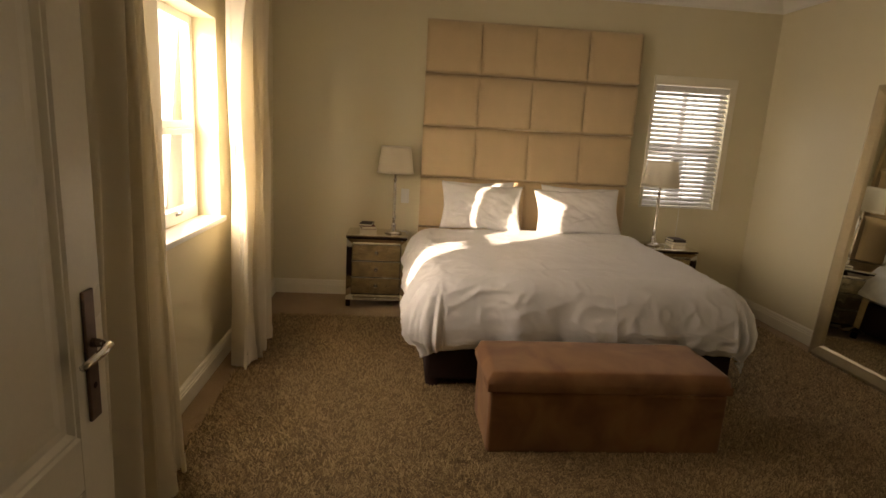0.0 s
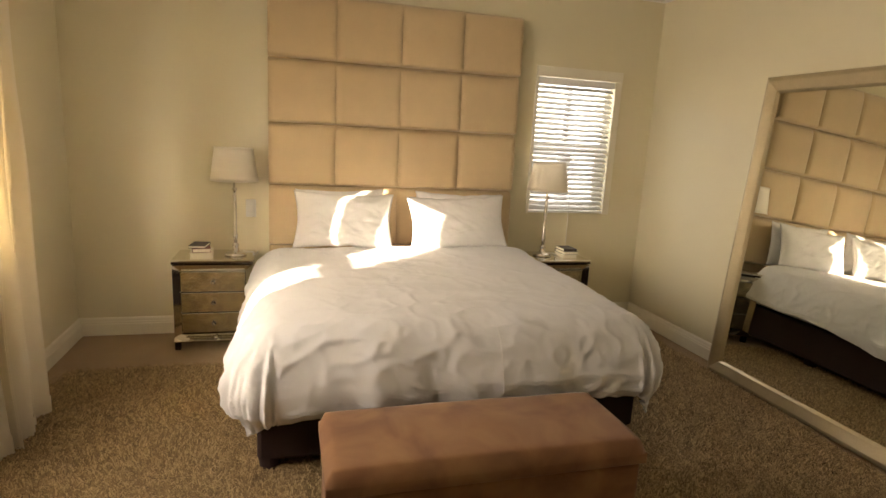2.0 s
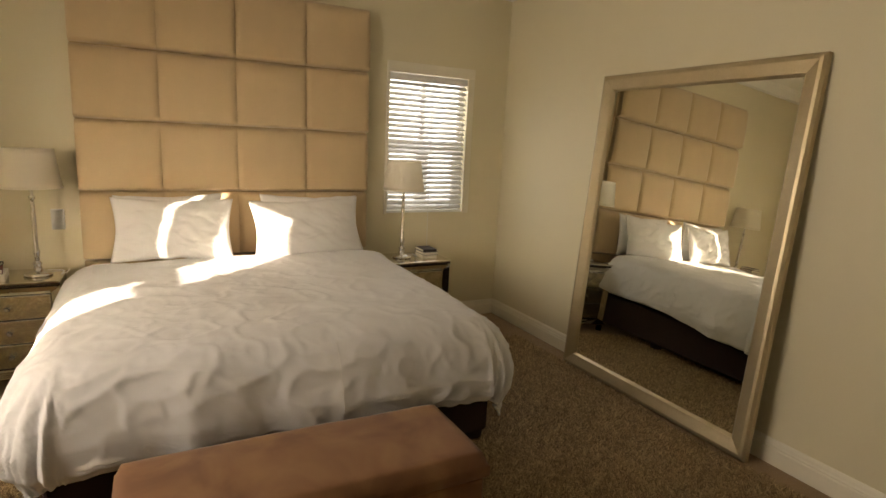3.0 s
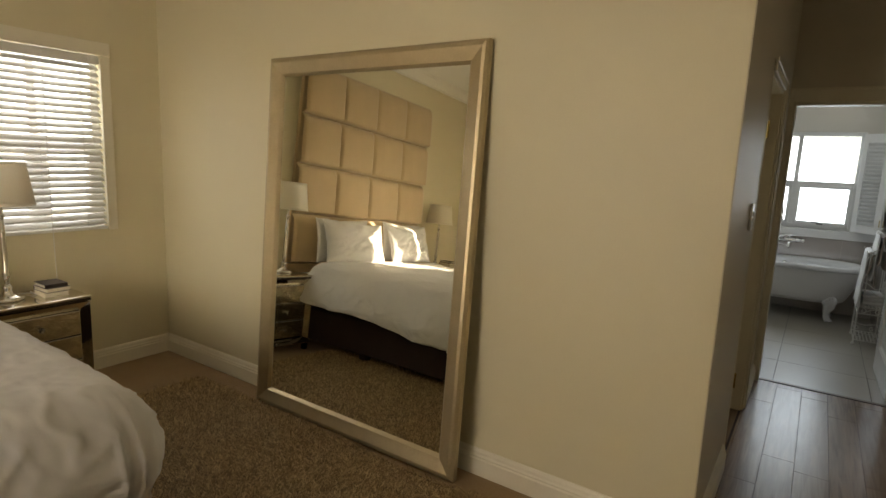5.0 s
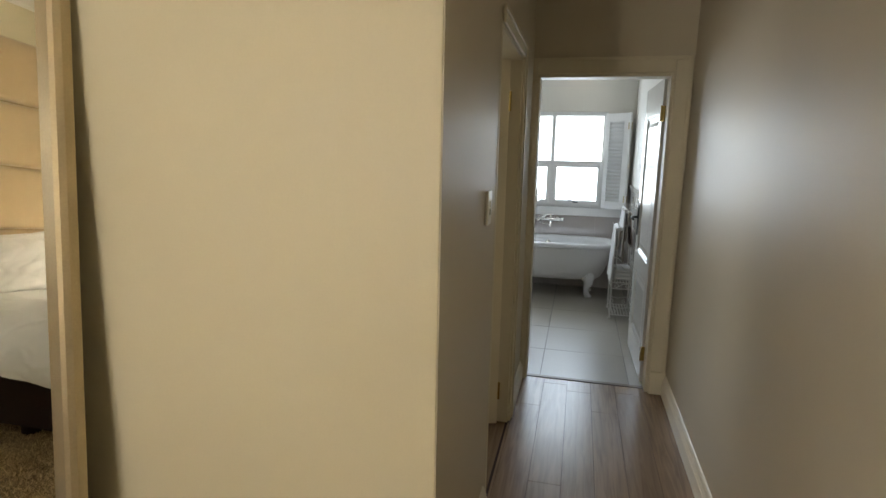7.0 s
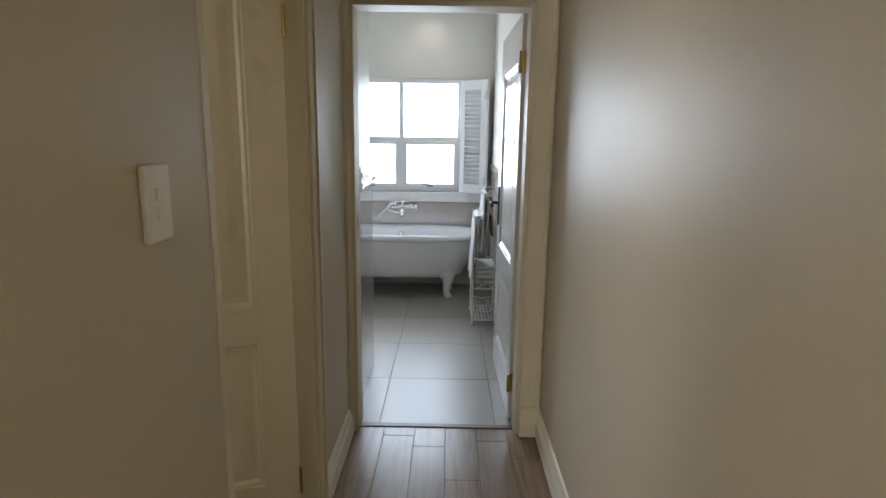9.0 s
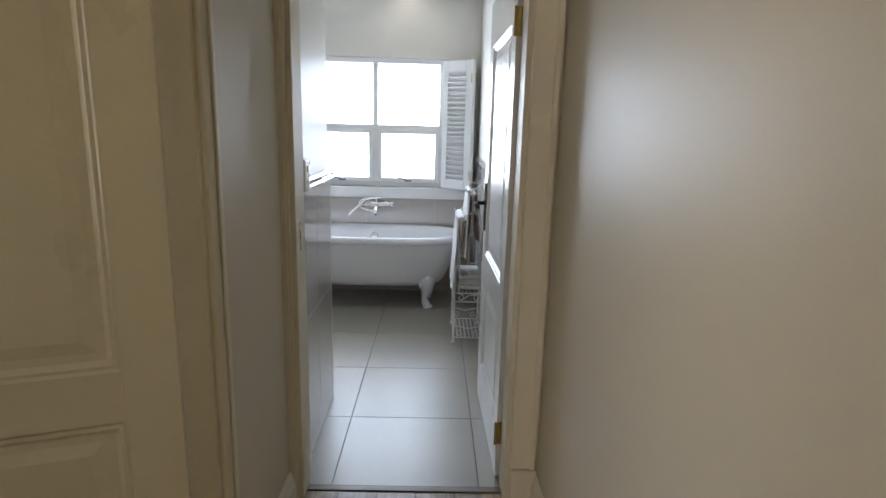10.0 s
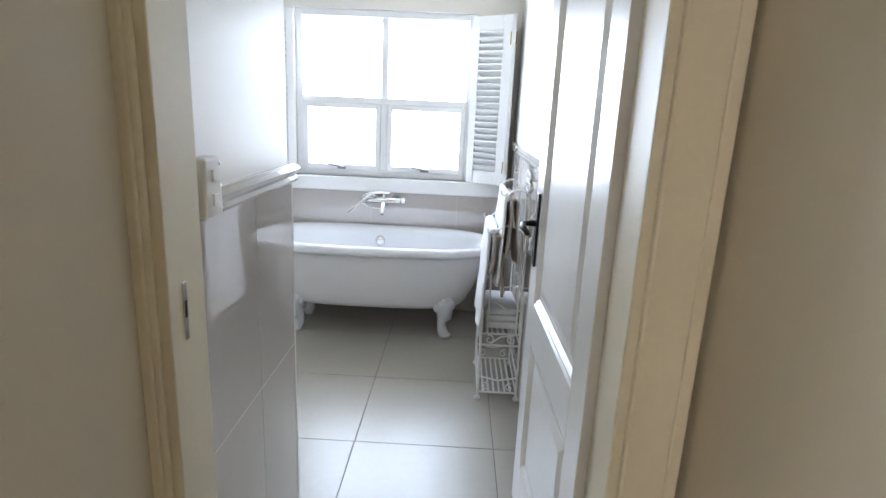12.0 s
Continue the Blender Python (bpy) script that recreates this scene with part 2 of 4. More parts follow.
def tube(points, r, n=8, bm=None, close=False):
    """A round rod along points."""
    bm = bm or bmesh.new()
    pts = [Vector(p) for p in points]
    rings = []
    for i, p in enumerate(pts):
        d = (pts[min(i + 1, len(pts) - 1)] - pts[max(i - 1, 0)]).normalized()
        up = Vector((0, 0, 1)) if abs(d.z) < 0.9 else Vector((1, 0, 0))
        u = d.cross(up).normalized()
        v = d.cross(u)
        rr = r[i] if isinstance(r, (list, tuple)) else r
        rings.append([bm.verts.new(p + rr * (u * math.cos(2 * math.pi * k / n) + v * math.sin(2 * math.pi * k / n))) for k in range(n)])
    for a, b in zip(rings, rings[1:]):
        for k in range(n):
            bm.faces.new((a[k], a[(k + 1) % n], b[(k + 1) % n], b[k]))
    bm.faces.new(rings[0]); bm.faces.new(rings[-1])
    return bm


def arc(c, r, a0, a1, n, plane="xz"):
    out = []
    for i in range(n + 1):
        a = radians(a0 + (a1 - a0) * i / n)
        p, q = r * math.cos(a), r * math.sin(a)
        out.append((c[0] + p, c[1], c[2] + q) if plane == "xz" else (c[0], c[1] + p, c[2] + q) if plane == "yz" else (c[0] + p, c[1] + q, c[2]))
    return out


def sweep(profile, path, bm=None):
    """Sweeps an outline (out, up) along a plan path; out lies to the left of the way."""
    bm = bm or bmesh.new()
    pts = [Vector((p[0], p[1])) for p in path]
    rings = []
    for i, p in enumerate(pts):
        d0 = (p - pts[i - 1]).normalized() if i else (pts[1] - p).normalized()
        d1 = (pts[i + 1] - p).normalized() if i < len(pts) - 1 else d0
        n0, n1 = Vector((-d0.y, d0.x)), Vector((-d1.y, d1.x))
        nn = (n0 + n1).normalized()
        nn /= max(0.3, nn.dot(n0))
        rings.append([bm.verts.new((p.x + nn.x * o, p.y + nn.y * o, z)) for o, z in profile])
    k = len(profile)
    for a, b in zip(rings, rings[1:]):
        for j in range(k):
            bm.faces.new((a[j], a[(j + 1) % k], b[(j + 1) % k], b[j]))
    bm.faces.new(rings[0]); bm.faces.new(rings[-1])
    return bm


def grid(nu, nv, f, bm=None, thick=0.0):
    """A sheet of nu x nv cells; f(u, v) gives each point."""
    bm = bm or bmesh.new()
    vs = [[bm.verts.new(f(i / nu, j / nv)) for j in range(nv + 1)] for i in range(nu + 1)]
    for i in range(nu):
        for j in range(nv):
            bm.faces.new((vs[i][j], vs[i + 1][j], vs[i + 1][j + 1], vs[i][j + 1]))
    if thick:
        bmesh.ops.recalc_face_normals(bm, faces=bm.faces)
        bmesh.ops.solidify(bm, geom=bm.faces[:], thickness=thick)
    return bm


# ---- the plan ----
WX0, WX1 = -0.92, 3.715         # bedroom, window wall to mirror wall
Y0, Y1 = 0.50, 5.235            # entrance wall and bed wall
CEILING = 2.93
PL = 1.45                      # passage's wall with the side door
PX1 = 6.10                      # bathroom doorway
BX1, BY0 = 9.06, 0.56          # bathroom window wall and its wall behind the door
T = 0.15


def wall_with(name, span, across, height, holes, mat, label, axis):
    """An upright wall: span along its axis, across its thickness; holes as (start, end, bottom, top)."""
    bm = bmesh.new()

    def put(s0, s1, z0, z1):
        if s1 - s0 > 1e-4 and z1 - z0 > 1e-4:
            add_box(bm, (s0, across[0], z0) if axis == "x" else (across[0], s0, z0), (s1, across[1], z1) if axis == "x" else (across[1], s1, z1))
    at = span[0]
    for s0, s1, z0, z1 in sorted(holes):
        put(at, s0, 0, height)
        put(s0, s1, 0, z0)
        put(s0, s1, z1, height)
        at = s1
    put(at, span[1], 0, height)
    return structure(name, bm, mat, label, "wall")


WIN = (2.25, 3.68, 0.96, 2.17)          # bedroom window: y, z
BLIND = (2.575, 3.355, 0.98, 2.185)     # window behind the blind: x, z
BATHWIN = (0.85, 2.045, 0.935, 2.02)      # bathroom window: y, z
ENTRY = (-0.46, 0.80, 0.0, 2.06)
SIDE = (4.63, 5.45, 0.0, 2.05)          # side door in the passage
BATHDOORWAY = (0.595, 1.435, 0.0, 2.05)

wall_with("wall_west", (-1.5, Y1 + 0.2), (WX0 - 0.22, WX0), CEILING, [WIN], PAINT, "greige painted wall with a wide curtained window", "y")
wall_with("wall_north", (WX0, 3.87), (Y1, Y1 + 0.22), CEILING, [BLIND], PAINT, "greige painted wall behind the upholstered headboard", "x")
wall_with("wall_east", (PL + 0.004, Y1), (WX1, WX1 + T), CEILING, [], PAINT, "greige painted wall with the leaning mirror", "y")
wall_with("wall_south", (WX0, 3.3), (Y0 - T, Y0), CEILING, [ENTRY], PAINT, "greige painted wall with the entrance opening", "x")
wall_with("wall_passage_south", (3.3, PX1), (Y0 - T, Y0), CEILING, [], PAINT_DIMMED, "satin greige wall of the passage", "x")
wall_with("wall_passage_north", (WX1 + 0.004, PX1), (PL, PL + T), CEILING, [SIDE], PAINT_DIMMED, "satin greige passage wall with a side doorway", "x")
wall_with("wall_bathroom_door", (Y0 - T, 3.35), (PX1, PX1 + 0.13), CEILING, [BATHDOORWAY], PAINT_DIMMED, "end wall of the passage with the bathroom doorway", "y")
wall_with("wall_bathroom_window", (0.35, 3.35), (BX1, BX1 + 0.2), CEILING, [BATHWIN], PAINT_BATH, "white bathroom wall with a four-pane window", "y")
wall_with("wall_bathroom_south", (PX1 + 0.13, BX1), (BY0 - T, BY0), CEILING, [], PAINT_BATH, "white bathroom wall above grey tiles", "x")
wall_with("wall_bathroom_north", (PX1 + 0.13, BX1), (3.2, 3.35), CEILING, [], PAINT_BATH, "white painted bathroom wall", "x")
wall_with("wall_bathroom_partition", (PX1 + 0.13, 6.93), (PL + 0.002, PL + 0.137), CEILING, [], PAINT_BATH, "white partition wall above glossy tiles", "x")
wall_with("wall_bathroom_return", (PL + 0.137, 3.2), (6.79, 6.93), CEILING, [], PAINT_BATH, "white return of the bathroom partition", "y")
wall_with("wall_hall", (-1.5, 1.0), (-1.65, -1.5), CEILING, [], PAINT, "plain hall wall outside the bedroom", "x")
wall_with("wall_hall_east", (-1.5, Y0 - T), (1.0, 1.15), CEILING, [], PAINT, "plain hall wall outside the bedroom", "y")
# unseen closing wall; its opening is made up to let the fill in
wall_with("wall_side_room_north", (3.87, 6.1), (3.1, 3.2), CEILING, [(4.4, 5.2, 0.95, 2.1)], PAINT_DIMMED, "plain closing wall of the side room with an added opening for the fill lamp", "x")

structure("ceiling_hall", box((-1.3, -1.7, CEILING), (1.15, Y0 - T, CEILING + 0.12)), CEIL, "flat white hall ceiling", "ceiling")
structure("ceiling_bedroom", box((-1.3, Y0 - T, CEILING), (3.87, 5.5, CEILING + 0.12)), CEIL, "flat white painted ceiling", "ceiling")
structure("ceiling_passage", box((3.875, 0.3, 2.78), (PX1 + 0.1, 3.2, 2.93)), CEIL, "flat white passage ceiling", "ceiling")
structure("ceiling_bathroom", box((PX1 + 0.135, 0.3, 2.72), (9.6, 3.4, 2.86)), CEIL, "flat white bathroom ceiling", "ceiling")

# floors
structure("floor_hall", box((-1.3, -1.7, -0.12), (1.15, Y0 - T, 0.0)), CARPET, "tan carpet of the hall", "floor")
structure("floor", box((-1.3, Y0 - T, -0.12), (WX1 + 0.02, 5.5, 0.0)), CARPET, "tan cut-pile bedroom carpet", "floor")
structure("floor_passage", box((WX1 + 0.022, 0.3, -0.12), (PX1 + 0.06, 3.3, -0.006)), LAMINATE, "underlay below the passage boards", "floor")
bath_floor = structure("floor_bathroom", box((PX1 + 0.062, 0.3, -0.12), (9.5, 3.4, -0.004)), FLOORGROUT, "dark joints of the bathroom floor tiles", "floor")

# skirting boards
SKIRT = [(0, 0), (0.022, 0), (0.022, 0.085), (0.017, 0.092), (0.019, 0.100), (0.014, 0.108), (0.012, 0.122), (0.006, 0.132), (0, 0.135)]


def skirting(name, path, mat=TRIM):
    structure(name, sweep(SKIRT, path), mat, "cream moulded skirting board", "skirting")


skirting("baseboard_bedroom", [(PL * 0 + WX1, PL + 0.02), (WX1, Y1), (WX0, Y1), (WX0, Y0), (-0.54, Y0)])
skirting("baseboard_passage_south", [(0.86, Y0), (PX1, Y0)])
skirting("baseboard_passage_north", [(SIDE[0] - 0.07, PL), (WX1 + 0.001, PL)])
skirting("baseboard_passage_north_end", [(PX1 - 0.001, PL), (SIDE[1] + 0.07, PL)])

# cornice round the bedroom
CORNICE = [(0, 2.82), (0.015, 2.82), (0.02, 2.84), (0.05, 2.87), (0.085, 2.90), (0.095, 2.915), (0.11, 2.93), (0, 2.93)]
structure("trim_cornice", sweep(CORNICE, [(WX1, PL + T), (WX1, Y1), (WX0, Y1), (WX0, Y0)]), CEIL, "white coved plaster cornice", "cornice")
CORN2 = [(0, 2.62), (0.015, 2.62), (0.025, 2.65), (0.07, 2.70), (0.08, 2.72), (0, 2.72)]
structure("trim_cornice_bathroom", sweep(CORN2, [(6.93, BY0), (BX1, BY0), (BX1, 3.2), (6.93, 3.2)]), CEIL, "white coved bathroom cornice", "cornice")


# ---- bedroom window ----
def window(name, m, width, height, label, bar=0.05, mid=0.5, at=0.5):
    """A two-over-two casement window; local x along the wall, y inwards, z up, from its bottom left."""
    w = thing(name, m, label, "window")
    w["kind"] = "structure"
    b, d, cx = bar, 0.06, width * at
    bm = bmesh.new()
    for a, c in (((0, 0, 0), (b, d, height)), ((width - b, 0, 0), (width, d, height)), ((b, 0, 0), (width - b, d, b)), ((b, 0, height - b), (width - b, d, height)),
                 ((cx - b * mid, 0.004, b), (cx + b * mid, d - 0.004, height - b)),
                 ((b, 0.002, height * 0.455), (width - b, d - 0.002, height * 0.455 + b * 0.9))):
        add_box(bm, a, c, 0.005)
    part("window_frame", bm, WHITE, w)
    for i in range(2):
        x0 = b if i == 0 else cx + b * mid
        x1 = cx - b * mid if i == 0 else width - b
        zt = height * 0.455
        sash = bmesh.new()
        s = 0.035
        for a, c in (((x0, .02, b), (x0 + s, d + .012, zt)), ((x1 - s, .02, b), (x1, d + .012, zt)), ((x0 + s, .02, b), (x1 - s, d + .012, b + s)), ((x0 + s, .02, zt - s), (x1 - s, d + .012, zt))):
            add_box(sash, a, c, 0.004)
        so = part("sash", sash, WHITE, w)
        p = part("pane", box((x0 + s - .004, .034, b + s - .004), (x1 - s + .004, .038, zt - s + .004)), PANE, so)
        p.visible_shadow = False
        p = part("pane", box((x0 - .004, .028, zt + b * .9 - .004), (x1 + .004, .032, height - b + .004)), PANE, w)
        p.visible_shadow = False
        stay = bmesh.new()
        xm = (x0 + x1) / 2
        add_box(stay, (xm - .03, d + .012, b + .004), (xm + .03, d + .022, b + .022), .003)
        tube([(xm - .01, d + .03, b + .016), (xm + .03, d + .05, b + .03), (xm + .085, d + .055, b + .038)], [.008, .007, .009], bm=stay)
        part("window_stay", stay, STEEL, so, "small dark metal window stay")
    return w


window("window_1", Matrix.Translation((WX0 - 0.20, WIN[1], WIN[2])) @ pose(0, 0, 0, 0, 0, -90), WIN[1] - WIN[0], WIN[3] - WIN[2],
       "white wooden four-pane window flooded with daylight", mid=2.2, at=0.559)
structure("trim_window_sill", box((WX0 - 0.13, WIN[0] - 0.04, WIN[2] - 0.03), (WX0 + 0.03, WIN[1] + 0.04, WIN[2] + 0.004), 0.006), WHITE, "white painted window sill", "sill")


def curtain(y0, y1, label, seed, x=-0.74, amp=0.085, waves=4.5, top=2.72, gather=1.0, flare=0.10):
    c = thing("curtain", pose(0, 0, 0), label, "curtain", "bedroom curtains")

    def f(u, v):
        z = 0.025 + v * (top - 0.025)
        spread = gather + flare * (1 - v) ** 1.5
        mid = (y0 + y1) / 2
        y = mid + (u - 0.5) * (y1 - y0) * spread
        ph = 2 * math.pi * waves * u + seed
        wob = noise.noise((u * 5, v * 2.2, seed)) * 1.6
        a = amp * (0.75 + 0.35 * noise.noise((u * 3 + 7, v * 1.4, seed)))
        return (x + a * math.sin(ph + wob) + 0.02 * math.sin(2.3 * ph + 3 * v), y + 0.035 * math.cos(ph * 1.5 + wob), z + 0.006 * math.sin(ph))
    bm = grid(140, 40, f)
    grid(140, 40, lambda u, v: tuple(Vector(f(u, v)) + Vector((-0.006, 0, 0))), bm)
    part("drape", bm, CURTAIN, c, smooth=True)
    hem = grid(140, 2, lambda u, v: tuple(Vector(f(u, v * 0.035)) + Vector((0.005, 0, 0))))
    part("hem", hem, CURTAIN, c, smooth=True)
    return c


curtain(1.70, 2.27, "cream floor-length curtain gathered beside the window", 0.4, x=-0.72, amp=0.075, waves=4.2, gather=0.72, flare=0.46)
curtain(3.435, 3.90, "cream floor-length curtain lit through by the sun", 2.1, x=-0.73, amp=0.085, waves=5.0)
rail = thing("curtain_rod", pose(-0.74, 2.9, 2.735), "dark metal curtain rod above the window", "curtain rod")
part("rod", tube([(0, -1.35, 0), (0, 1.1, 0)], 0.014), BRONZE, rail)
for y in (-1.3, 1.05):
    part("bracket", box((-0.18, y - .012, -.012), (0, y + .012, .012), .003), BRONZE, rail)

# ---- window with a blind ----
window("window_2", Matrix.Translation((BLIND[1], Y1 + 0.20, BLIND[2])) @ pose(0, 0, 0, 0, 0, 180), BLIND[1] - BLIND[0], BLIND[3] - BLIND[2],
       "small white casement window behind a slatted blind", bar=0.045)
bm = bmesh.new()
x0, x1, z0, z1 = BLIND
for a, c in (((x0 - .012, Y1 - .018, z1 - .055), (x1 + .02, Y1 + .01, z1 + .03)), ((x1 - .045, Y1 - .016, z0 - .005), (x1 + .018, Y1 + .008, z1 - .055)), ((x0 - .012, Y1 - .016, z0 - .005), (x0 + .012, Y1 + .008, z1 - .055))):
    add_box(bm, a, c, 0.004)
structure("trim_blind_frame", bm, TRIM, "cream timber surround of the small window", "window trim")
blind = thing("venetian_blind", pose(0, 0, 0), "white wooden venetian blind, lowered with open slats", "blind")
part("headrail", box((x0 + .015, Y1 - .012, z1 - .115), (x1 - .05, Y1 + .045, z1 - .06), .004), WHITE, blind)
part("bottom_rail", box((x0 + .015, Y1 - .012, z0 + .002), (x1 - .05, Y1 + .042, z0 + .022), .004), WHITE, blind)
n = 25
slat_me = finish("slat", grid(1, 4, lambda u, v: (u * (x1 - x0 - .067), (v - .5) * .050, .004 * (1 - (2 * v - 1) ** 2)), thick=.003), WHITE, True)
for i in range(n):
    s = new("slat", slat_me)
    s.parent = blind
    s.matrix_basis = pose(x0 + .016, Y1 + .016, z0 + .05 + i * (z1 - z0 - .185) / (n - 1), 40)
for xx in (x0 + .14, x1 - .17):
    part("cord", tube([(xx, Y1 - .011, z0 + .02), (xx, Y1 - .011, z1 - .07)], .0016, 5), WHITE, blind)
part("tilt_cord", tube([(x1 - .11, Y1 - .014, z0 + .55), (x1 - .11, Y1 - .014, z1 - .07)], .002, 5), WHITE, blind)

part("pull_cord", tube([(x0 + .40, Y1 - .013, z0 - .30), (x0 + .395, Y1 - .015, z0 + .1), (x0 + .40, Y1 - .014, z1 - .07)], .0022, 5), WHITE, blind)
part("tassel", lathe([(.003, 0), (.007, .004), (.005, .03), (.002, .034)], 8, at=(x0 + .40, Y1 - .013, z0 - .335)), WHITE, blind)

# ---- headboard ----
hb = thing("headboard", pose(0.425, Y1 - 0.001, 0.0), "tall tan suede headboard of square padded panels", "headboard")
PW, PH, HT = 0.489, 0.463, 2.555


def panel_f(u, v):
    ex = min(u, 1 - u) * PW
    ez = min(v, 1 - v) * PH
    kx = (1 - max(0, 1 - ex / 0.016) ** 2) ** 0.5
    rz = 0.011 if v < 0.5 else 0.10
    k = (0.76 + 0.24 * kx) * (1 - max(0, 1 - ez / rz) ** 2) ** 0.5
    puff = 0.020 * (math.sin(math.pi * u) * math.sin(math.pi * min(1, v * 1.0))) ** 0.6 + 0.026 * (1 - v) * k
    return (0.001 + u * (PW - 0.002), -(0.050 + 0.050 * k + puff), 0.004 + v * (PH - 0.008))


for j in range(4):
    for i in range(4):
        if j == 0 and i == 0:
            panel_me = finish("panel", grid(24, 30, panel_f), SUEDE, True)
        p = new("panel", panel_me)
        p.parent = hb
        p.matrix_basis = Matrix.Translation((i * PW, 0, HT - (j + 1) * PH))
part("backing_board", box((0.004, -0.04, HT - 4 * PH + .004), (4 * PW - .004, -0.001, HT - 0.004), .006), SUEDE, hb)
part("lower_board", box((0.0, -0.055, 0.02), (4 * PW, -0.001, HT - 4 * PH - .002), .01), SUEDE, hb)

# ---- bed ----
BX, BW, BYF, BYH = 1.415, 0.985, 3.20, 5.11     # middle, half width, foot and head
bed = thing("bed", pose(BX, BYH, 0), "wide bed on a dark brown fabric base with white bedding", "bed")
base = bmesh.new()
add_box(base, (-BW, -(BYH - BYF), 0.075), (BW, -0.01, 0.36), 0.02)
part("base", base, BASE, bed, "dark brown fabric bed base")
for sx in (-1, 1):
    for yy in (-(BYH - BYF) + 0.058, -0.95, -0.1):
        part("leg", lathe([(0.040, 0), (0.046, 0.01), (0.052, 0.08)], 16, at=(sx * (BW - 0.055), yy, 0)), BASE, bed)
part("mattress", box((-BW + .02, -(BYH - BYF) + .02, 0.362), (BW - .02, -0.012, 0.635), 0.06, 4), LINEN, bed)

HANG = 0.46


def duvet_f(u, v):
    x = (u - 0.5) * 2 * (BW + HANG)
    y = 0.30 + v * (BYH - BYF - 0.30 + HANG)
    ll = BYH - BYF
    ax = abs(x)
    sx = 1 if x >= 0 else -1
    foot = min(1, max(0, (y - 0.9) / 0.9))
    side = 0.30 + 0.10 * foot + (0.05 * foot if sx < 0 else 0)
    dx, dy = max(ax - (BW - 0.10), 0) * (side + 0.10) / (HANG + 0.10), max(y - (ll - 0.08), 0)
    d = math.hypot(dx, dy)
    tip = 2 * dx * dy / (d * d) if sx > 0 and d > 1e-6 else 0        # one corner hangs lower
    give = 0.17 + 0.30 * tip ** 2
    d = d if d < 0.42 else 0.42 + give * (1 - math.exp(-(d - 0.42) / give))
    px, py = min(ax, BW - 0.10), min(y, ll - 0.08)
    top = 0.715 + 0.033 * max(0, 1 - (px / BW) ** 4)
    top += 0.020 * noise.noise((x * 1.5, y * 1.5, 1.3)) + 0.008 * noise.noise((x * 1.8, y * 6.5, 2.0)) + 0.0025 * noise.noise((x * 9, y * 9, 9.0))
    ridge = noise.noise((x * 1.7 + 0.8 * y, y * 3.4 - 0.5 * x, 5.5))
    ridge2 = noise.noise((x * 3.1 - y, y * 2.2 + x, 8.5))
    top += 0.006 * max(0, 0.22 - abs(ridge)) / 0.22 + 0.0035 * max(0, 0.15 - abs(ridge2)) / 0.15
    if y < 0.6:
        top += 0.02 * (0.6 - y) / 0.3
    fine = noise.noise((x * 5.5 + 2.2 * y, y * 6.5 - 1.4 * x, 12.5))
    finer = noise.noise((x * 11 - 3 * y, y * 9 + 4 * x, 15.5))
    top += 0.0050 * max(0, 0.16 - abs(fine)) * 1.25 / 0.20 * (0.35 + 0.65 * foot) + 0.0020 * max(0, 0.2 - abs(finer)) / 0.2
    r = 0.17
    if d > 1e-6:
        q = min(d / r, math.pi / 2)
        out = r * math.sin(q) * 0.95
        drop = r * (1 - math.cos(q)) + max(0, d - r * math.pi / 2)
        along = y * (dx / d) + x * (dy / d)
        wv = along * 9 + 2.5 * noise.noise((along * 1.7, 0.3, 1))
        fold = 0.014 * math.sin(wv) + 0.005 * math.sin(2.3 * wv + 1) + 0.013 * noise.noise((along * 4, d * 2.5, 2.2))
        fl = min(1, drop / 0.28)
        crease = 0.008 * max(0, 0.2 - abs(noise.noise((along * 5 + d * 4, d * 6 - along, 3.3)))) / 0.2
        crease += 0.005 * max(0, 0.18 - abs(noise.noise((along * 11 - d * 6, d * 13 + along * 2, 7.7)))) / 0.18
        out += fl * (fold + 0.075 * math.sin(min(1, drop / 0.40) * math.pi * 0.7)) + crease
        out -= (0.9 - 0.55 * tip) * max(0, drop - 0.36)
        px += out * dx / d
        py += out * dy / d
        top -= drop
    return (sx * px, -py, max(top, 0.10))


duvet = thing("duvet", pose(BX, BYH, 0), "rumpled white cotton duvet hanging over the bed's edges", "duvet")
dv = grid(230, 190, duvet_f)
grid(230, 190, lambda u, v: tuple(Vector(duvet_f(0.004 + 0.992 * u, 0.004 + 0.992 * v)) - Vector((0, 0, 0.012))), dv)
part("cover", dv, DUVET, duvet, smooth=True)
part("piping", tube([Vector(duvet_f(k / 120, 1.0)) for k in range(121)], 0.006, 6), LINEN, duvet, "stitched hem at the foot", smooth=True)
part("seam", tube([Vector(duvet_f(0.545, 0.80 + 0.20 * k / 30)) + Vector((0, -0.001, 0.001)) for k in range(31)], 0.0014, 6), LINEN, duvet, "raised seam at the foot", smooth=True)


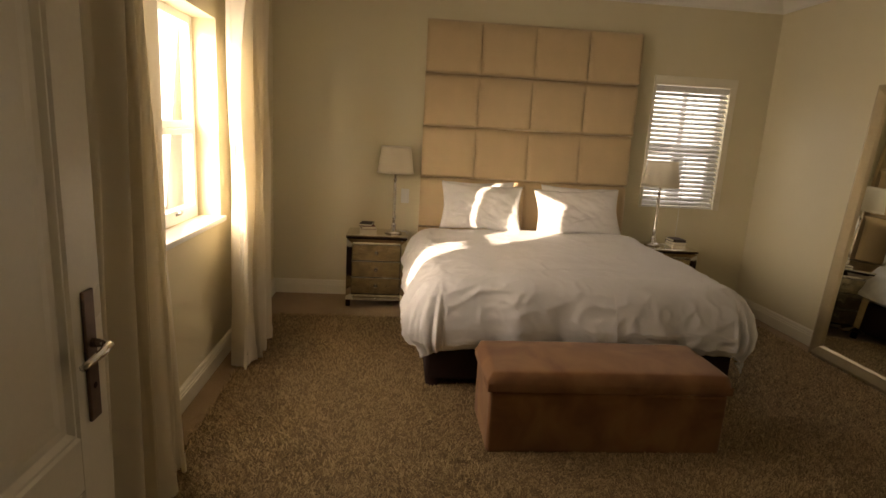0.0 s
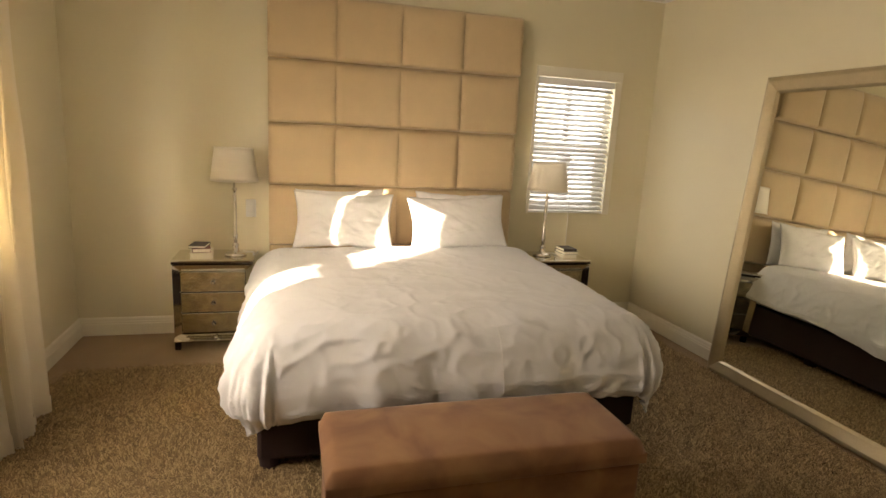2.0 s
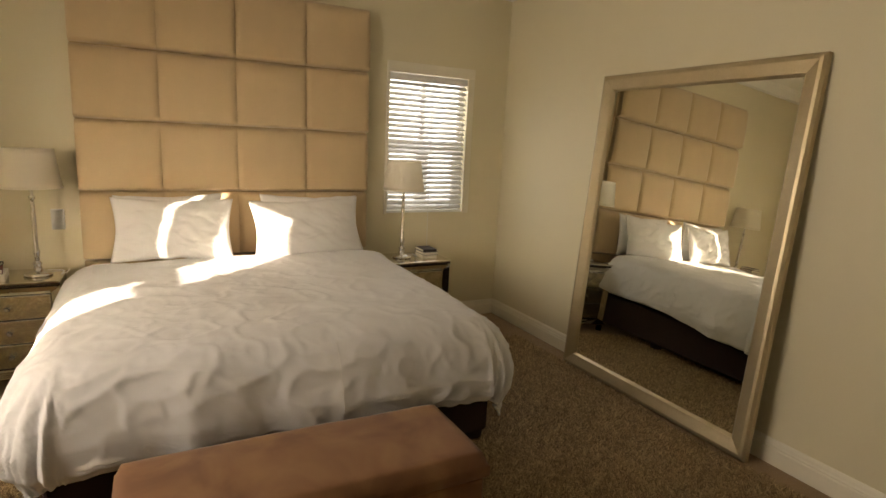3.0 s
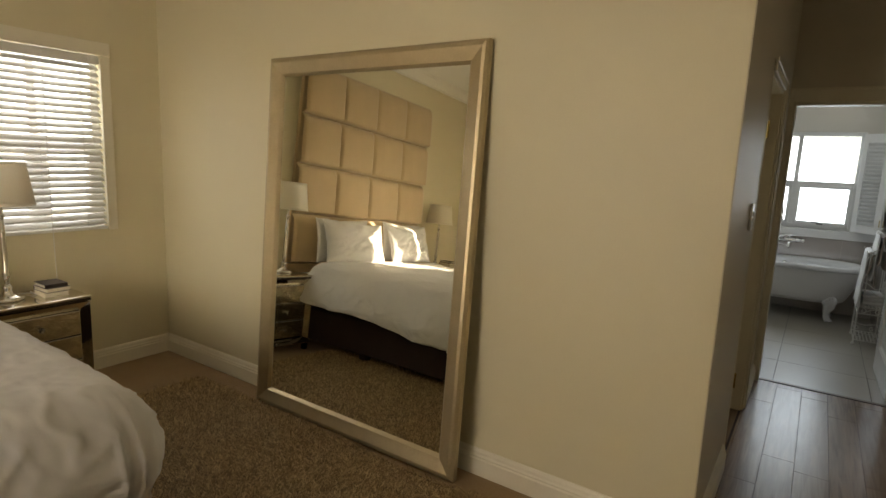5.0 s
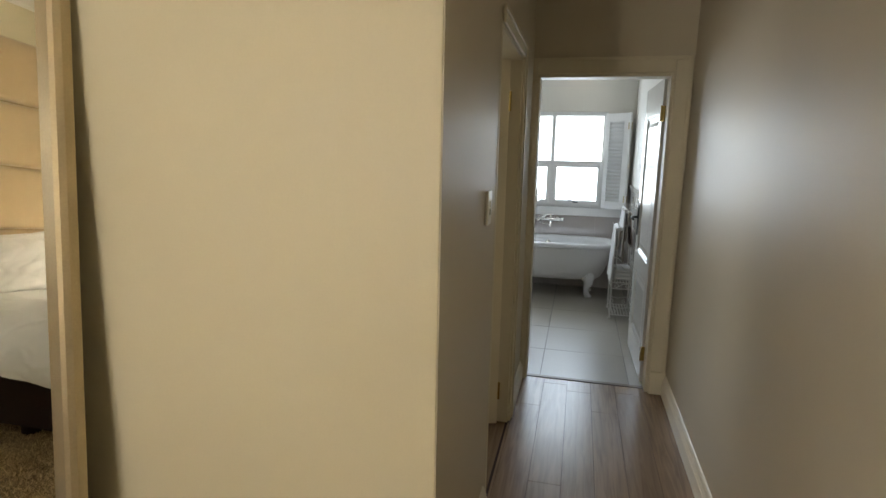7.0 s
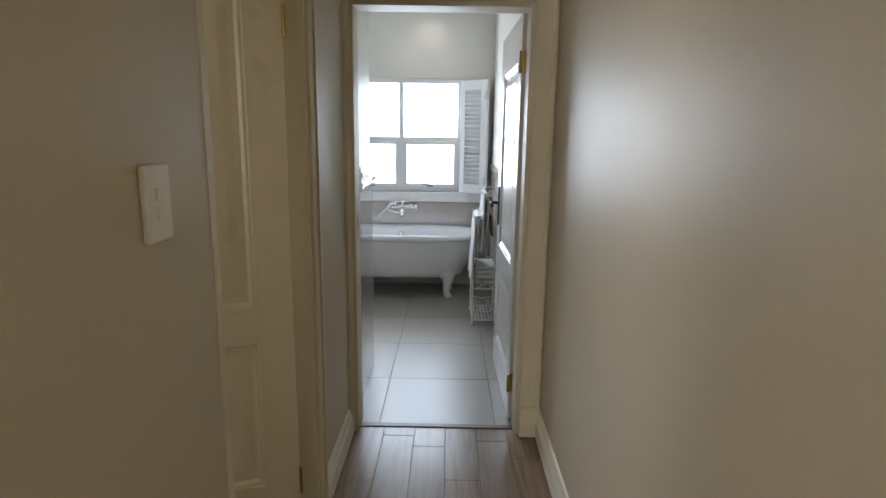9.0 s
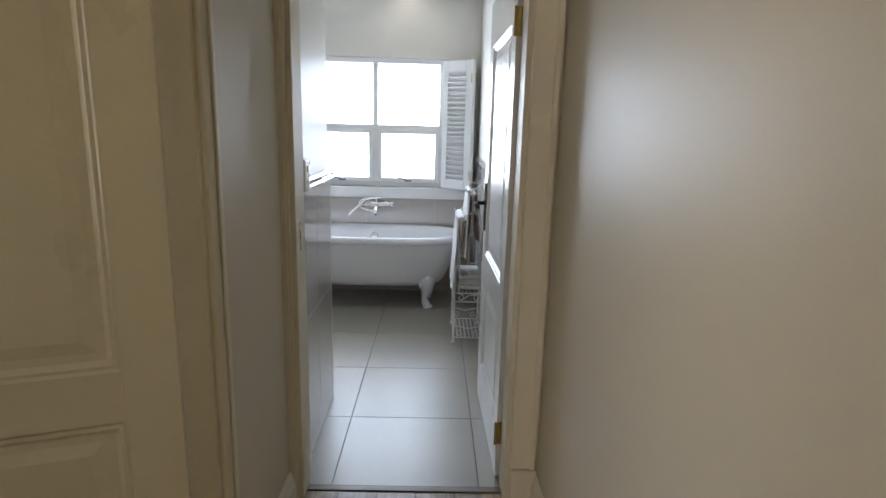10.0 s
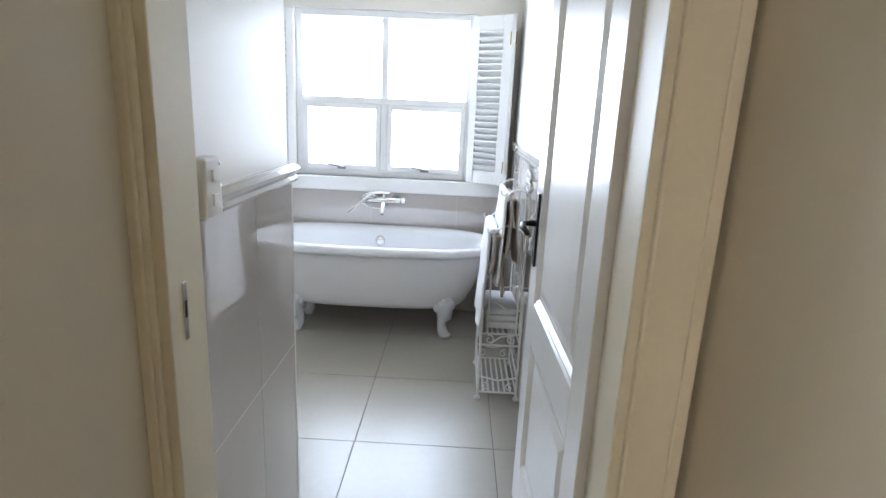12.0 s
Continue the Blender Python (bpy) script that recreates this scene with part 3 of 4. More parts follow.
def pillow(m, label, w=0.68, h=0.42, t=0.15, seed=0.0):
    def side(sgn):
        def f(u, v):
            x, z = (u - .5) * 2, (v - .5) * 2
            pin = 0.93 + 0.07 * (abs(x * z)) ** 2
            edge_x = 1 - 0.018 * (1 - abs(z)) * abs(x) ** 3
            edge_z = 1 - 0.035 * (1 - abs(x)) * abs(z) ** 3
            k = max(0, (1 - abs(x) ** 2.6)) ** 0.55 * max(0, (1 - abs(z) ** 2.6)) ** 0.55
            crease = 0.020 * noise.noise((x * 2.0 + seed, z * 2.5, seed)) + 0.010 * noise.noise((x * 5 + z * 3, z * 4, seed + 3))
            crease -= 0.006 * max(0, 0.16 - abs(noise.noise((x * 2.6 + z * 1.7 + seed, z * 2.4 - x, seed + 6)))) / 0.16
            return (x * w / 2 * edge_x * pin, sgn * (t / 2 * k + crease * k), z * h / 2 * edge_z * pin + 0.008 * noise.noise((x * 4, seed, z)))
        return f
    bm = grid(64, 44, side(-1))
    grid(64, 44, side(1), bm)
    bmesh.ops.remove_doubles(bm, verts=bm.verts, dist=0.0008)
    ob = tagged(part("pillow", bm, LINEN, None, smooth=True), label, "pillow", "pillows on the bed")
    ob.matrix_world = m
    return ob


pillow(pose(0.965, 4.865, 0.945, -17, 1, -2), "white cotton pillow with a stripe of sunlight", w=0.73, seed=1.0)
pillow(pose(1.84, 4.855, 0.94, -18, -2, 3), "white cotton pillow lit by a patch of sun", w=0.80, seed=5.0)
pillow(pose(0.95, 4.985, 0.955, -8, -1, 1), "white pillow propped behind another", w=0.66, seed=8.0)
pillow(pose(1.88, 4.985, 0.95, -8, 1, 0), "white pillow propped behind another", w=0.72, seed=11.0)

# ---- bench at the foot of the bed ----
bench = thing("ottoman_bench", pose(1.315, 2.70, 0), "brown suede storage bench at the foot of the bed", "bench")
part("body", box((-0.61, -0.225, 0.025), (0.61, 0.225, 0.355), 0.018, 3), BENCH, bench)


def lid_f(u, v):
    x, y = (u - .5) * 1.25, (v - .5) * 0.47
    e = min(min(u, 1 - u) * 1.25, min(v, 1 - v) * 0.47)
    k = (1 - max(0, 1 - e / 0.03) ** 2) ** 0.5
    return (x, y, 0.40 + 0.05 * k + 0.018 * (math.sin(math.pi * u) * math.sin(math.pi * v)) ** 0.5 + 0.003 * noise.noise((x * 5, y * 5, 0)))


lid = grid(50, 24, lid_f)
add_box(lid, (-0.625, -0.235, 0.358), (0.625, 0.235, 0.402), 0.004)
part("lid", lid, BENCH, bench, smooth=True)
for sx in (-.55, .55):
    for sy in (-.17, .17):
        part("foot", lathe([(.022, 0), (.026, .026)], 10, at=(sx, sy, 0)), BASE, bench)


# ---- nightstands, lamps, books ----
def nightstand(m, label):
    w, d, h = 0.53, 0.37, 0.655
    ns = thing("nightstand", m, label, "nightstand", "mirrored nightstands")
    part("carcass", box((-w / 2 + .006, .038, .085), (w / 2 - .006, d, .622), .003), SMOKED, ns, "smoked mirror carcass")
    part("top", box((-w / 2 - .004, -.004, .624), (w / 2 + .004, d, .638), .003), SMOKED, ns, "dark edge below the top")
    part("top_glass", box((-w / 2 - .006, -.006, .6385), (w / 2 + .006, d, .655), .006, 3), BEVELMIRROR, ns, "bevelled mirror top")
    # mitred mirror border round the drawers, sloping in towards them
    o, q = w / 2 - .002, w / 2 - .052
    for name, pts in (("top_rail", ((-o, .618), (o, .618), (q, .570), (-q, .570))), ("stile", ((-o, .086), (-o, .618), (-q, .570), (-q, .118))), ("stile", ((o, .618), (o, .086), (q, .118), (q, .570)))):
        bm = bmesh.new()
        front = [bm.verts.new((x, y, z)) for (x, z), y in zip(pts, (0, 0, .028, .028))]
        back = [bm.verts.new((v.co.x, .036, v.co.z)) for v in front]
        bm.faces.new(front); bm.faces.new(back[::-1])
        for k in range(4):
            bm.faces.new((front[k], front[(k + 1) % 4], back[(k + 1) % 4], back[k]))
        part(name, bm, BEVELMIRROR, ns, "bevelled mirror border strip")
    part("plinth", box((-o, -.034, -.005), (o, .034, .005), .002), BEVELMIRROR, ns, "tilted mirror plinth rail").matrix_basis = pose(0, -.004, .088, 32)
    for sx in (-1, 1):
        for yy in (-.006, d - .05):
            part("leg", box((sx * (w / 2 - .042), yy, 0), (sx * (w / 2 - .002), yy + .04, .084), .004), SMOKED, ns, "short dark corner leg")
    for k in range(3):
        z = .119 + k * .151
        dr = part("drawer", box((-q + .001, .018, z), (q - .001, .040, z + .141), .004), ANTIQUE, ns, "antiqued mirror drawer front")
        part("edge_strip", box((-q + .001, .010, z + .1425), (q - .001, .034, z + .1465), .001, 1), CHROME, dr, "bright bevelled edge of the drawer")
        part("knob", lathe([(.005, 0), (.006, .012), (.014, .018), (.016, .026), (.008, .034)], 12), CRYSTAL, dr).matrix_basis = pose(0, .018, z + .075, 90)
    return ns


nightstand(pose(0.055, 4.85, 0), "mirrored three-drawer nightstand with books and a lamp")
nightstand(pose(2.70, 4.755, 0), "mirrored nightstand beside the small window")


def table_lamp(m, label):
    la = thing("table_lamp", m, label, "lamp", "bedside lamps")
    part("base", lathe([(0.075, 0), (0.078, 0.012), (0.06, 0.022), (0.03, 0.034), (0.018, 0.06), (0.026, 0.075), (0.014, 0.095)], 28), CHROME, la, smooth=True)
    part("stem", lathe([(0.012, .094), (.016, .13), (.02, .15), (.013, .17), (.014, .36), (.011, .47)], 16), CHROME, la, "slim polished stem", smooth=True)
    part("collar", lathe([(.01, .47), (.018, .478), (.018, .492), (.009, .50), (.009, .56)], 16), CHROME, la, smooth=True)
    sh = lathe([(0.163 - 0.033 * k / 8, 0.545 + 0.235 * k / 8) for k in range(9)], 48)
    for f in [f for f in sh.faces if len(f.verts) > 4]:
        sh.faces.remove(f)
    bmesh.ops.solidify(sh, geom=sh.faces[:], thickness=0.003)
    s = part("shade", sh, SHADE, la, "cream tapered fabric shade", smooth=True)
    for z, r in ((.548, .164), (.777, .132)):
        part("shade_ring", tube(arc((0, 0, z), r, 0, 360, 40, "xy"), .0028, 6), SHADE, s)
    part("bulb", lathe([(.004, .555), (.012, .56), (.014, .60), (.028, .64), (.026, .67), (.004, .695)], 16), PLASTIC, la, smooth=True)
    part("cord", tube([(-.01, .07, .006), (-.03, .10, .004), (.05, .115, .006), (.11, .105, .003), (.13, .05, .008), (.12, -.01, .004), (.145, .02, .004), (.15, .12, .003)], .0028, 6), PLASTIC, la, "loose white lamp cord", smooth=True)
    return la


table_lamp(pose(0.195, 5.02, 0.655), "slim chrome table lamp with a cream shade")
table_lamp(pose(2.62, 4.95, 0.655), "slim chrome table lamp before the blind")


def book(m, size, cover, label):
    w, d, h = size
    bk = thing("book", m, label, "book", "bedside books")
    part("page_block", box((-w / 2 + .004, -d / 2 + .004, .003), (w / 2 - .002, d / 2 - .004, h - .003)), PAPER, bk)
    for z in (0, h - .0028):
        part("cover", box((-w / 2, -d / 2, z), (w / 2, d / 2, z + .0028), .001, 1), cover, bk)
    part("spine", box((-w / 2 - .002, -d / 2, 0.0005), (-w / 2 + .002, d / 2, h - .0005), .001, 1), cover, bk)
    return bk


book(pose(-0.03, 4.98, 0.6555, 0, 0, -85), (.20, .15, .042), PAPER, "pale paperback at the bottom of a small pile")
book(pose(-0.035, 4.985, 0.698, 0, 0, -80), (.17, .12, .028), BOOK_B, "red-covered book on a small pile")
book(pose(-0.045, 4.985, 0.7265, 0, 0, -96), (.16, .11, .02), BOOK_A, "dark book on top of a small pile")
book(pose(2.83, 4.93, 0.6555, 0, 0, -92), (.16, .13, .026), PAPER, "pale book at the bottom of a pile")
book(pose(2.835, 4.93, 0.682, 0, 0, -87), (.16, .13, .026), BOOK_C, "grey book in a pile")
book(pose(2.83, 4.932, 0.7085, 0, 0, 90), (.15, .12, .022), BOOK_A, "dark book on top of a pile")


def switch_plate(m, label, w=0.075, h=0.115, rockers=2):
    s = thing("light_switch", m, label, "light switch")
    part("plate", box((-w / 2, -.012, -h / 2), (w / 2, 0, h / 2), .004), PLASTIC, s)
    for k in range(rockers):
        z = (k - (rockers - 1) / 2) * .03
        part("rocker", box((-.011, -.0165, z - .011), (.011, -.0115, z + .011), .002), PLASTIC, s)
    return s


switch_plate(pose(0.292, Y1, 0.975), "white switch plate on the wall by the headboard", .075, .135, 1)

# ---- leaning mirror ----
MW, MH = 1.475, 2.08
lean = math.degrees(math.atan2(0.135, 2.075))
mir = thing("floor_mirror", pose(3.572, 3.955, 0.014, 0, 0, -90) @ pose(0, 0, 0, -lean), "large leaning floor mirror in a champagne silver frame", "mirror")
FR = 0.105
prof = [(0, -0.0), (0, 0.03), (0.014, 0.042), (0.03, 0.045), (0.075, 0.030), (0.09, 0.026), (0.098, 0.018), (0.105, 0.010), (0.105, 0.0)]
# corner points of the frame, mitred; each rail is one piece
outer = [(0, 0), (MW, 0), (MW, MH), (0, MH)]
inner_dir = [(1, 1), (-1, 1), (-1, -1), (1, -1)]
for k in range(4):
    bm = bmesh.new()
    rings = []
    for q in (k, (k + 1) % 4):
        rings.append([bm.verts.new((outer[q][0] + inner_dir[q][0] * o, -hh, outer[q][1] + inner_dir[q][1] * o)) for o, hh in prof])
    for j in range(len(prof)):
        j2 = (j + 1) % len(prof)
        bm.faces.new((rings[0][j], rings[0][j2], rings[1][j2], rings[1][j]))
    bm.faces.new(rings[0]); bm.faces.new(rings[1])
    part("frame_rail", bm, CHAMPAGNE, mir)
part("mirror_glass", box((FR - .008, -.0085, FR - .008), (MW - FR + .008, -.003, MH - FR + .008)), MIRROR, mir, "clear mirror glass")
part("back_board", box((.02, -.0025, .02), (MW - .02, .006, MH - .02)), BOOK_A, mir)


# ---- doors ----
def panel_door(name, m, width, height, mat, label, handle, hinge=BRASS, zc=1.035, up=0.15, down=0.15, plate=BRONZE, plate_label="dark bronze handle plate", lock=(0.74, 0.865), top=0.12):
    """Leaf with two sunk panels; hinge edge at local x=0, face towards -y, thickness +y."""
    d = thing(name, m, label, "door")
    d["kind"] = "structure"
    th = 0.040
    st, bot = 0.118, 0.20
    lock0, lock1 = lock
    for nm, a, c in (("stile", (0, 0, 0), (st, th, height)), ("stile", (width - st, 0, 0), (width, th, height)),
                     ("rail", (st, 0, 0), (width - st, th, bot)), ("rail", (st, 0, lock0), (width - st, th, lock1)), ("rail", (st, 0, height - top), (width - st, th, height))):
        part(nm, box(a, c, .0015, 1), mat, d)
    for z0, z1 in ((bot, lock0), (lock1, height - top)):
        bm = bmesh.new()
        rings = []
        for inset, y in ((0, 0.0), (.006, .0045), (.014, .003), (.026, .013), (.045, .013), (.075, .006)):
            rings.append([bm.verts.new(p) for p in ((st + inset, y, z0 + inset), (width - st - inset, y, z0 + inset), (width - st - inset, y, z1 - inset), (st + inset, y, z1 - inset))])
        for a, b in zip(rings, rings[1:]):
            for k in range(4):
                bm.faces.new((a[k], a[(k + 1) % 4], b[(k + 1) % 4], b[k]))
        bm.faces.new(rings[-1])
        add_box(bm, (st, .02, z0), (width - st, th - .006, z1))
        part("panel", bm, mat, d)
    for z in (.20, height - .22):
        hb_ = bmesh.new()
        tube([(-.004, -.004, z - .05), (-.004, -.004, z + .05)], .0065, 10, hb_)
        add_box(hb_, (-.0025, -.001, z - .05), (-.0005, th - .006, z + .05))
        part("hinge", hb_, hinge, d, "brass butt hinge")
    if handle:
        for sgn, y in ((-1, 0.0), (1, th)):
            hp = bmesh.new()
            xs = width - .062
            add_box(hp, (xs - .021, min(y, y + sgn * .008), zc - down), (xs + .021, max(y, y + sgn * .008), zc + up), .003)
            ho = part("escutcheon", hp, plate, d, plate_label)
            lv = bmesh.new()
            tube([(xs, y + sgn * .008, zc + .03), (xs, y + sgn * .034, zc + .03), (xs - .012, y + sgn * .05, zc + .03), (xs - .05, y + sgn * .054, zc + .028), (xs - .115, y + sgn * .048, zc + .02)], [.011, .009, .0095, .0095, .007], 12, lv)
            part("lever", lv, handle, ho, "polished lever", smooth=True)
            part("keyhole", lathe([(.007, 0), (.007, .0012)], 10), BASE, ho).matrix_basis = pose(xs, y + sgn * .0082, zc - .07, 90)
    return d


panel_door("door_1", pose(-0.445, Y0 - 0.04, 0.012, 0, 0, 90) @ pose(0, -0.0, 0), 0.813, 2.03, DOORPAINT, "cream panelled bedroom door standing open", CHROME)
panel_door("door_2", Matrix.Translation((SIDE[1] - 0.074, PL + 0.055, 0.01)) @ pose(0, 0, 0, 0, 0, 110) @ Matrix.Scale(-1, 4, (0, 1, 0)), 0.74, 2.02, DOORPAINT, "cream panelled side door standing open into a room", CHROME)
panel_door("door_3", Matrix.Translation((PX1 + 0.150, BATHDOORWAY[0] + 0.047, 0.01)) @ pose(0, 0, 0, 0, 0, 1.2) @ Matrix.Scale(-1, 4, (0, 1, 0)), 0.80, 2.02, BATHDOOR, "white panelled bathroom door standing open", BLACKIRON, zc=1.03, up=0.13, down=0.11, plate=BLACKIRON, plate_label="black iron handle plate", lock=(0.665, 0.805), top=0.21)


def door_frame(name, label, axis, s0, s1, ztop, face, depth, mat, both=True, w=0.068, skip=False, w2=None):
    ww = (w, w2 or w)
    f = thing(name, pose(0, 0, 0), label, "door frame")
    f["kind"] = "structure"

    def q(s, a, z):
        return (s, a, z) if axis == "x" else (a, s, z)

    def bx(nm, a, b, bev=.003):
        lo = [min(p, r) for p, r in zip(q(*a), q(*b))]
        hi = [max(p, r) for p, r in zip(q(*a), q(*b))]
        part(nm, box(lo, hi, bev), mat, f)
    sg = 1 if depth > 0 else -1
    li = 0.0305
    bx("jamb", (s0 - .001, face - sg * .002, 0), (s0 + li, face + depth + sg * .002, ztop))
    bx("jamb", (s1 - li, face - sg * .002, 0), (s1 + .001, face + depth + sg * .002, ztop))
    bx("head", (s0 + li, face - sg * .002, ztop - li), (s1 - li, face + depth + sg * .002, ztop + .001))
    for fc, g in ((face, -sg), (face + depth, sg)) if both else ((face, -sg),):
        for a, b in ((s0 - ww[0], s0 + .012), (s1 - .012, s1 + ww[1]))[1 if skip and fc == face else 0:]:
            bx("architrave", (a, fc, 0), (b, fc + g * .016, ztop + w), .006)
            e = a if a < s0 - .02 else b
            i = e + .022 * (1 if a < s0 - .02 else -1)
            bx("architrave_bead", (e, fc + g * .0162, 0), (i, fc + g * .024, ztop + w), .004)
        bx("architrave", (s0 + .012, fc, ztop - .012), (s1 - .012, fc + g * .016, ztop + w), .006)
        bx("architrave_bead", (s0 - ww[0] + .022, fc + g * .0162, ztop + w - .022), (s1 + ww[1] - .022, fc + g * .024, ztop + w), .004)
    return f


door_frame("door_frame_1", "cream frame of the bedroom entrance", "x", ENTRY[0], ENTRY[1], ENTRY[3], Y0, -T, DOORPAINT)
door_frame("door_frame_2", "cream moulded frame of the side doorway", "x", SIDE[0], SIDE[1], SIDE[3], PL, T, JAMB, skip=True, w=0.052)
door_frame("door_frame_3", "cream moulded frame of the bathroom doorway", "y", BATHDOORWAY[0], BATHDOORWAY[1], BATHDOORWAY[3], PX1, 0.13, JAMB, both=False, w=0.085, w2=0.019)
for y0, y1 in ((Y0 + .002, BATHDOORWAY[0] + .008), (BATHDOORWAY[1] - .008, PL - .002)):
    structure("trim_plinth_block", box((PX1 - .030, y0, 0), (PX1 + .004, y1, .155), .005), JAMB, "cream plinth block at the foot of the frame", "trim")
strip = tagged(part("threshold_strip", box((PX1 + .048, BATHDOORWAY[0] + .03, -.002), (PX1 + .085, BATHDOORWAY[1] - .03, .005), .003), THRESH), "thin dark wooden threshold strip at the bathroom doorway", "threshold")
strike = thing("strike_plate", pose(6.15, BATHDOORWAY[1] - .031, 1.04), "brushed steel strike plate on the door jamb", "strike plate")
part("plate", box((-.007, -.002, -.055), (.007, .0, .055), .0008, 1), CHROME, strike)
part("latch_hole", box((-.004, -.0026, -.012), (.004, -.0018, .02)), BASE, strike)
switch_plate(pose(4.42, PL, 1.345), "white double switch on the passage wall", .078, .125, 2)

# ---- bathroom ----
window("window_3", Matrix.Translation((BX1 + 0.09, BATHWIN[0], BATHWIN[2])) @ pose(0, 0, 0, 0, 0, 90), BATHWIN[1] - BATHWIN[0], BATHWIN[3] - BATHWIN[2],
       "white four-pane bathroom window, overbright with daylight", bar=0.045)
structure("trim_bath_sill", box((BX1 - 0.035, 0.60, 0.84), (BX1 + 0.09, 2.35, 0.935), 0.006), WHITE, "deep white window sill above the bath", "sill")


def shutter(m, label, w=0.30, h=1.06, hinged=True):
    s = thing("shutter", m, label, "shutter", "bathroom shutters")
    b, e = 0.05, 0.075 if hinged else 0.05
    for nm, a, c in (("stile", (0, 0, 0), (b, .027, h)), ("stile", (w - e, 0, 0), (w, .027, h)), ("rail", (b, 0, 0), (w - e, .027, .085)), ("rail", (b, 0, h - .085), (w - e, .027, h))):
        part(nm, box(a, c, .002, 1), WHITE, s)
    lm = finish("louvre", box((b, -.025, -.004), (w - e, .025, .004), .003), WHITE)
    k = 22
    for i in range(k):
        o = new("louvre", lm)
        o.parent = s
        o.matrix_basis = pose(0, .0135, .105 + i * (h - .21) / (k - 1), -45)
    for z in (.12, h - .14) if hinged else ():
        hm = tube([(w + .004, -.004, z - .04), (w + .004, -.004, z + .04)], .006, 8)
        add_box(hm, (w - .022, -.0025, z - .038), (w + .022, -.0005, z + .038))
        part("hinge", hm, BRASS, s, "brass hinge")
    return s


shutter(Matrix.Translation((BX1 - 0.02, 0.872, 0.94)) @ pose(0, 0, 0, 0, 0, -124), "white louvred shutter folded beside the window")
shutter(Matrix.Translation((BX1 - 0.20, 0.61, 0.94)) @ pose(0, 0, 0, 0, 0, -3), "white louvred shutter folded behind another", w=0.19, hinged=False)
shutter(Matrix.Translation((BX1 - 0.03, 2.045, 0.94)) @ pose(0, 0, 0, 0, 0, 115), "white louvred shutter open at the window's far side", hinged=False)


def tub():
    cx, cy = 8.69, 1.44
    t = thing("bathtub", pose(cx, cy, 0), "white freestanding claw-foot bathtub below the window", "bathtub")
    A, B = 0.76, 0.352          # half length (y), half width (x)

    def ring(a, b, z, n=72, e=3.0):
        out = []
        for i in range(n):
            th = 2 * math.pi * i / n
            c, s = math.cos(th), math.sin(th)
            out.append((b * math.copysign(abs(c) ** (2 / e), c), a * math.copysign(abs(s) ** (2 / e), s), z))
        return out

    def shell(levels, cap=True):
        bm = bmesh.new()
        rs = [[bm.verts.new(p) for p in ring(a, b, z)] for a, b, z in levels]
        for p, q in zip(rs, rs[1:]):
            for i in range(72):
                bm.faces.new((p[i], p[(i + 1) % 72], q[(i + 1) % 72], q[i]))
        if cap:
            bm.faces.new(rs[-1])
        return bm
    part("outer_shell", shell([(A - .030, B - .030, .556), (A - .034, B - .032, .535), (A - .055, B - .040, .47), (A - .088, B - .052, .38), (A - .122, B - .068, .30), (A - .150, B - .085, .245), (A - .172, B - .102, .219), (A - .205, B - .13, .203), (A - .30, B - .21, .197)]), TUBOUT, t, smooth=True)
    part("basin", shell([(A - .045, B - .045, .604), (A - .062, B - .062, .596), (A - .075, B - .072, .558), (A - .11, B - .088, .43), (A - .16, B - .115, .33), (A - .22, B - .15, .275), (A - .34, B - .21, .255)]), ENAMEL, t, smooth=True)
    part("rim", shell([(A - .045, B - .045, .604), (A - .03, B - .03, .613), (A - .012, B - .012, .611), (A - .001, B - .001, .603), (A + .003, B + .003, .588), (A + .002, B + .002, .566), (A - .008, B - .008, .556), (A - .034, B - .034, .554)], cap=False), ENAMEL, t, smooth=True)
    for sx in (-1, 1):
        for sy in (-1, 1):
            bm = tube([(sx * .16, sy * .42, .29), (sx * .18, sy * .465, .235), (sx * .175, sy * .475, .165), (sx * .135, sy * .455, .095), (sx * .135, sy * .46, .048), (sx * .145, sy * .475, .017), (sx * .145, sy * .475, .0)],
                      [.04, .07, .05, .027, .031, .034, .030], 14)
            for k in range(4):
                a = radians(-50 + 33 * k) + math.atan2(sy * .6, sx)
                bmesh.ops.create_icosphere(bm, subdivisions=2, radius=.016, matrix=Matrix.Translation((sx * .145 + .03 * math.cos(a), sy * .475 + .03 * math.sin(a), .016)))
            for k in range(7):
                a = -1.5 + k * .5
                aa = math.atan2(sy * .7, sx) + a * .55
                bmesh.ops.create_icosphere(bm, subdivisions=2, radius=.021, matrix=Matrix.Translation((sx * .16 + .065 * math.cos(aa), sy * .44 + .08 * math.sin(aa), .243 + .03 * math.cos(a * 1.6))) @ Matrix.Diagonal((1, 1, 1.4, 1)))
            part("claw_foot", bm, ENAMEL, t, "ornate white claw foot", smooth=True)
    part("overflow", lathe([(.032, 0), (.034, .006), (.026, .013), (.008, .017)], 20), CHROME, t, "round chrome overflow", smooth=True).matrix_basis = pose(B - .086, 0, .515, 0, -80)
    return t


tub()
tap = thing("bath_mixer", pose(BX1 - .012, 1.425, 0.79), "wall-mounted chrome bath mixer with hand shower", "tap")
part("body", tube([(-.055, -.118, 0), (-.055, -.112, 0), (-.055, .112, 0), (-.055, .118, 0)], [.014, .02, .02, .014], 16), CHROME, tap, smooth=True)
for y in (-.075, .075):
    part("wall_connector", lathe([(.030, 0), (.030, .006), (.015, .010), (.014, .045)], 16), CHROME, tap, smooth=True).matrix_basis = pose(0, y, 0, 0, -90)
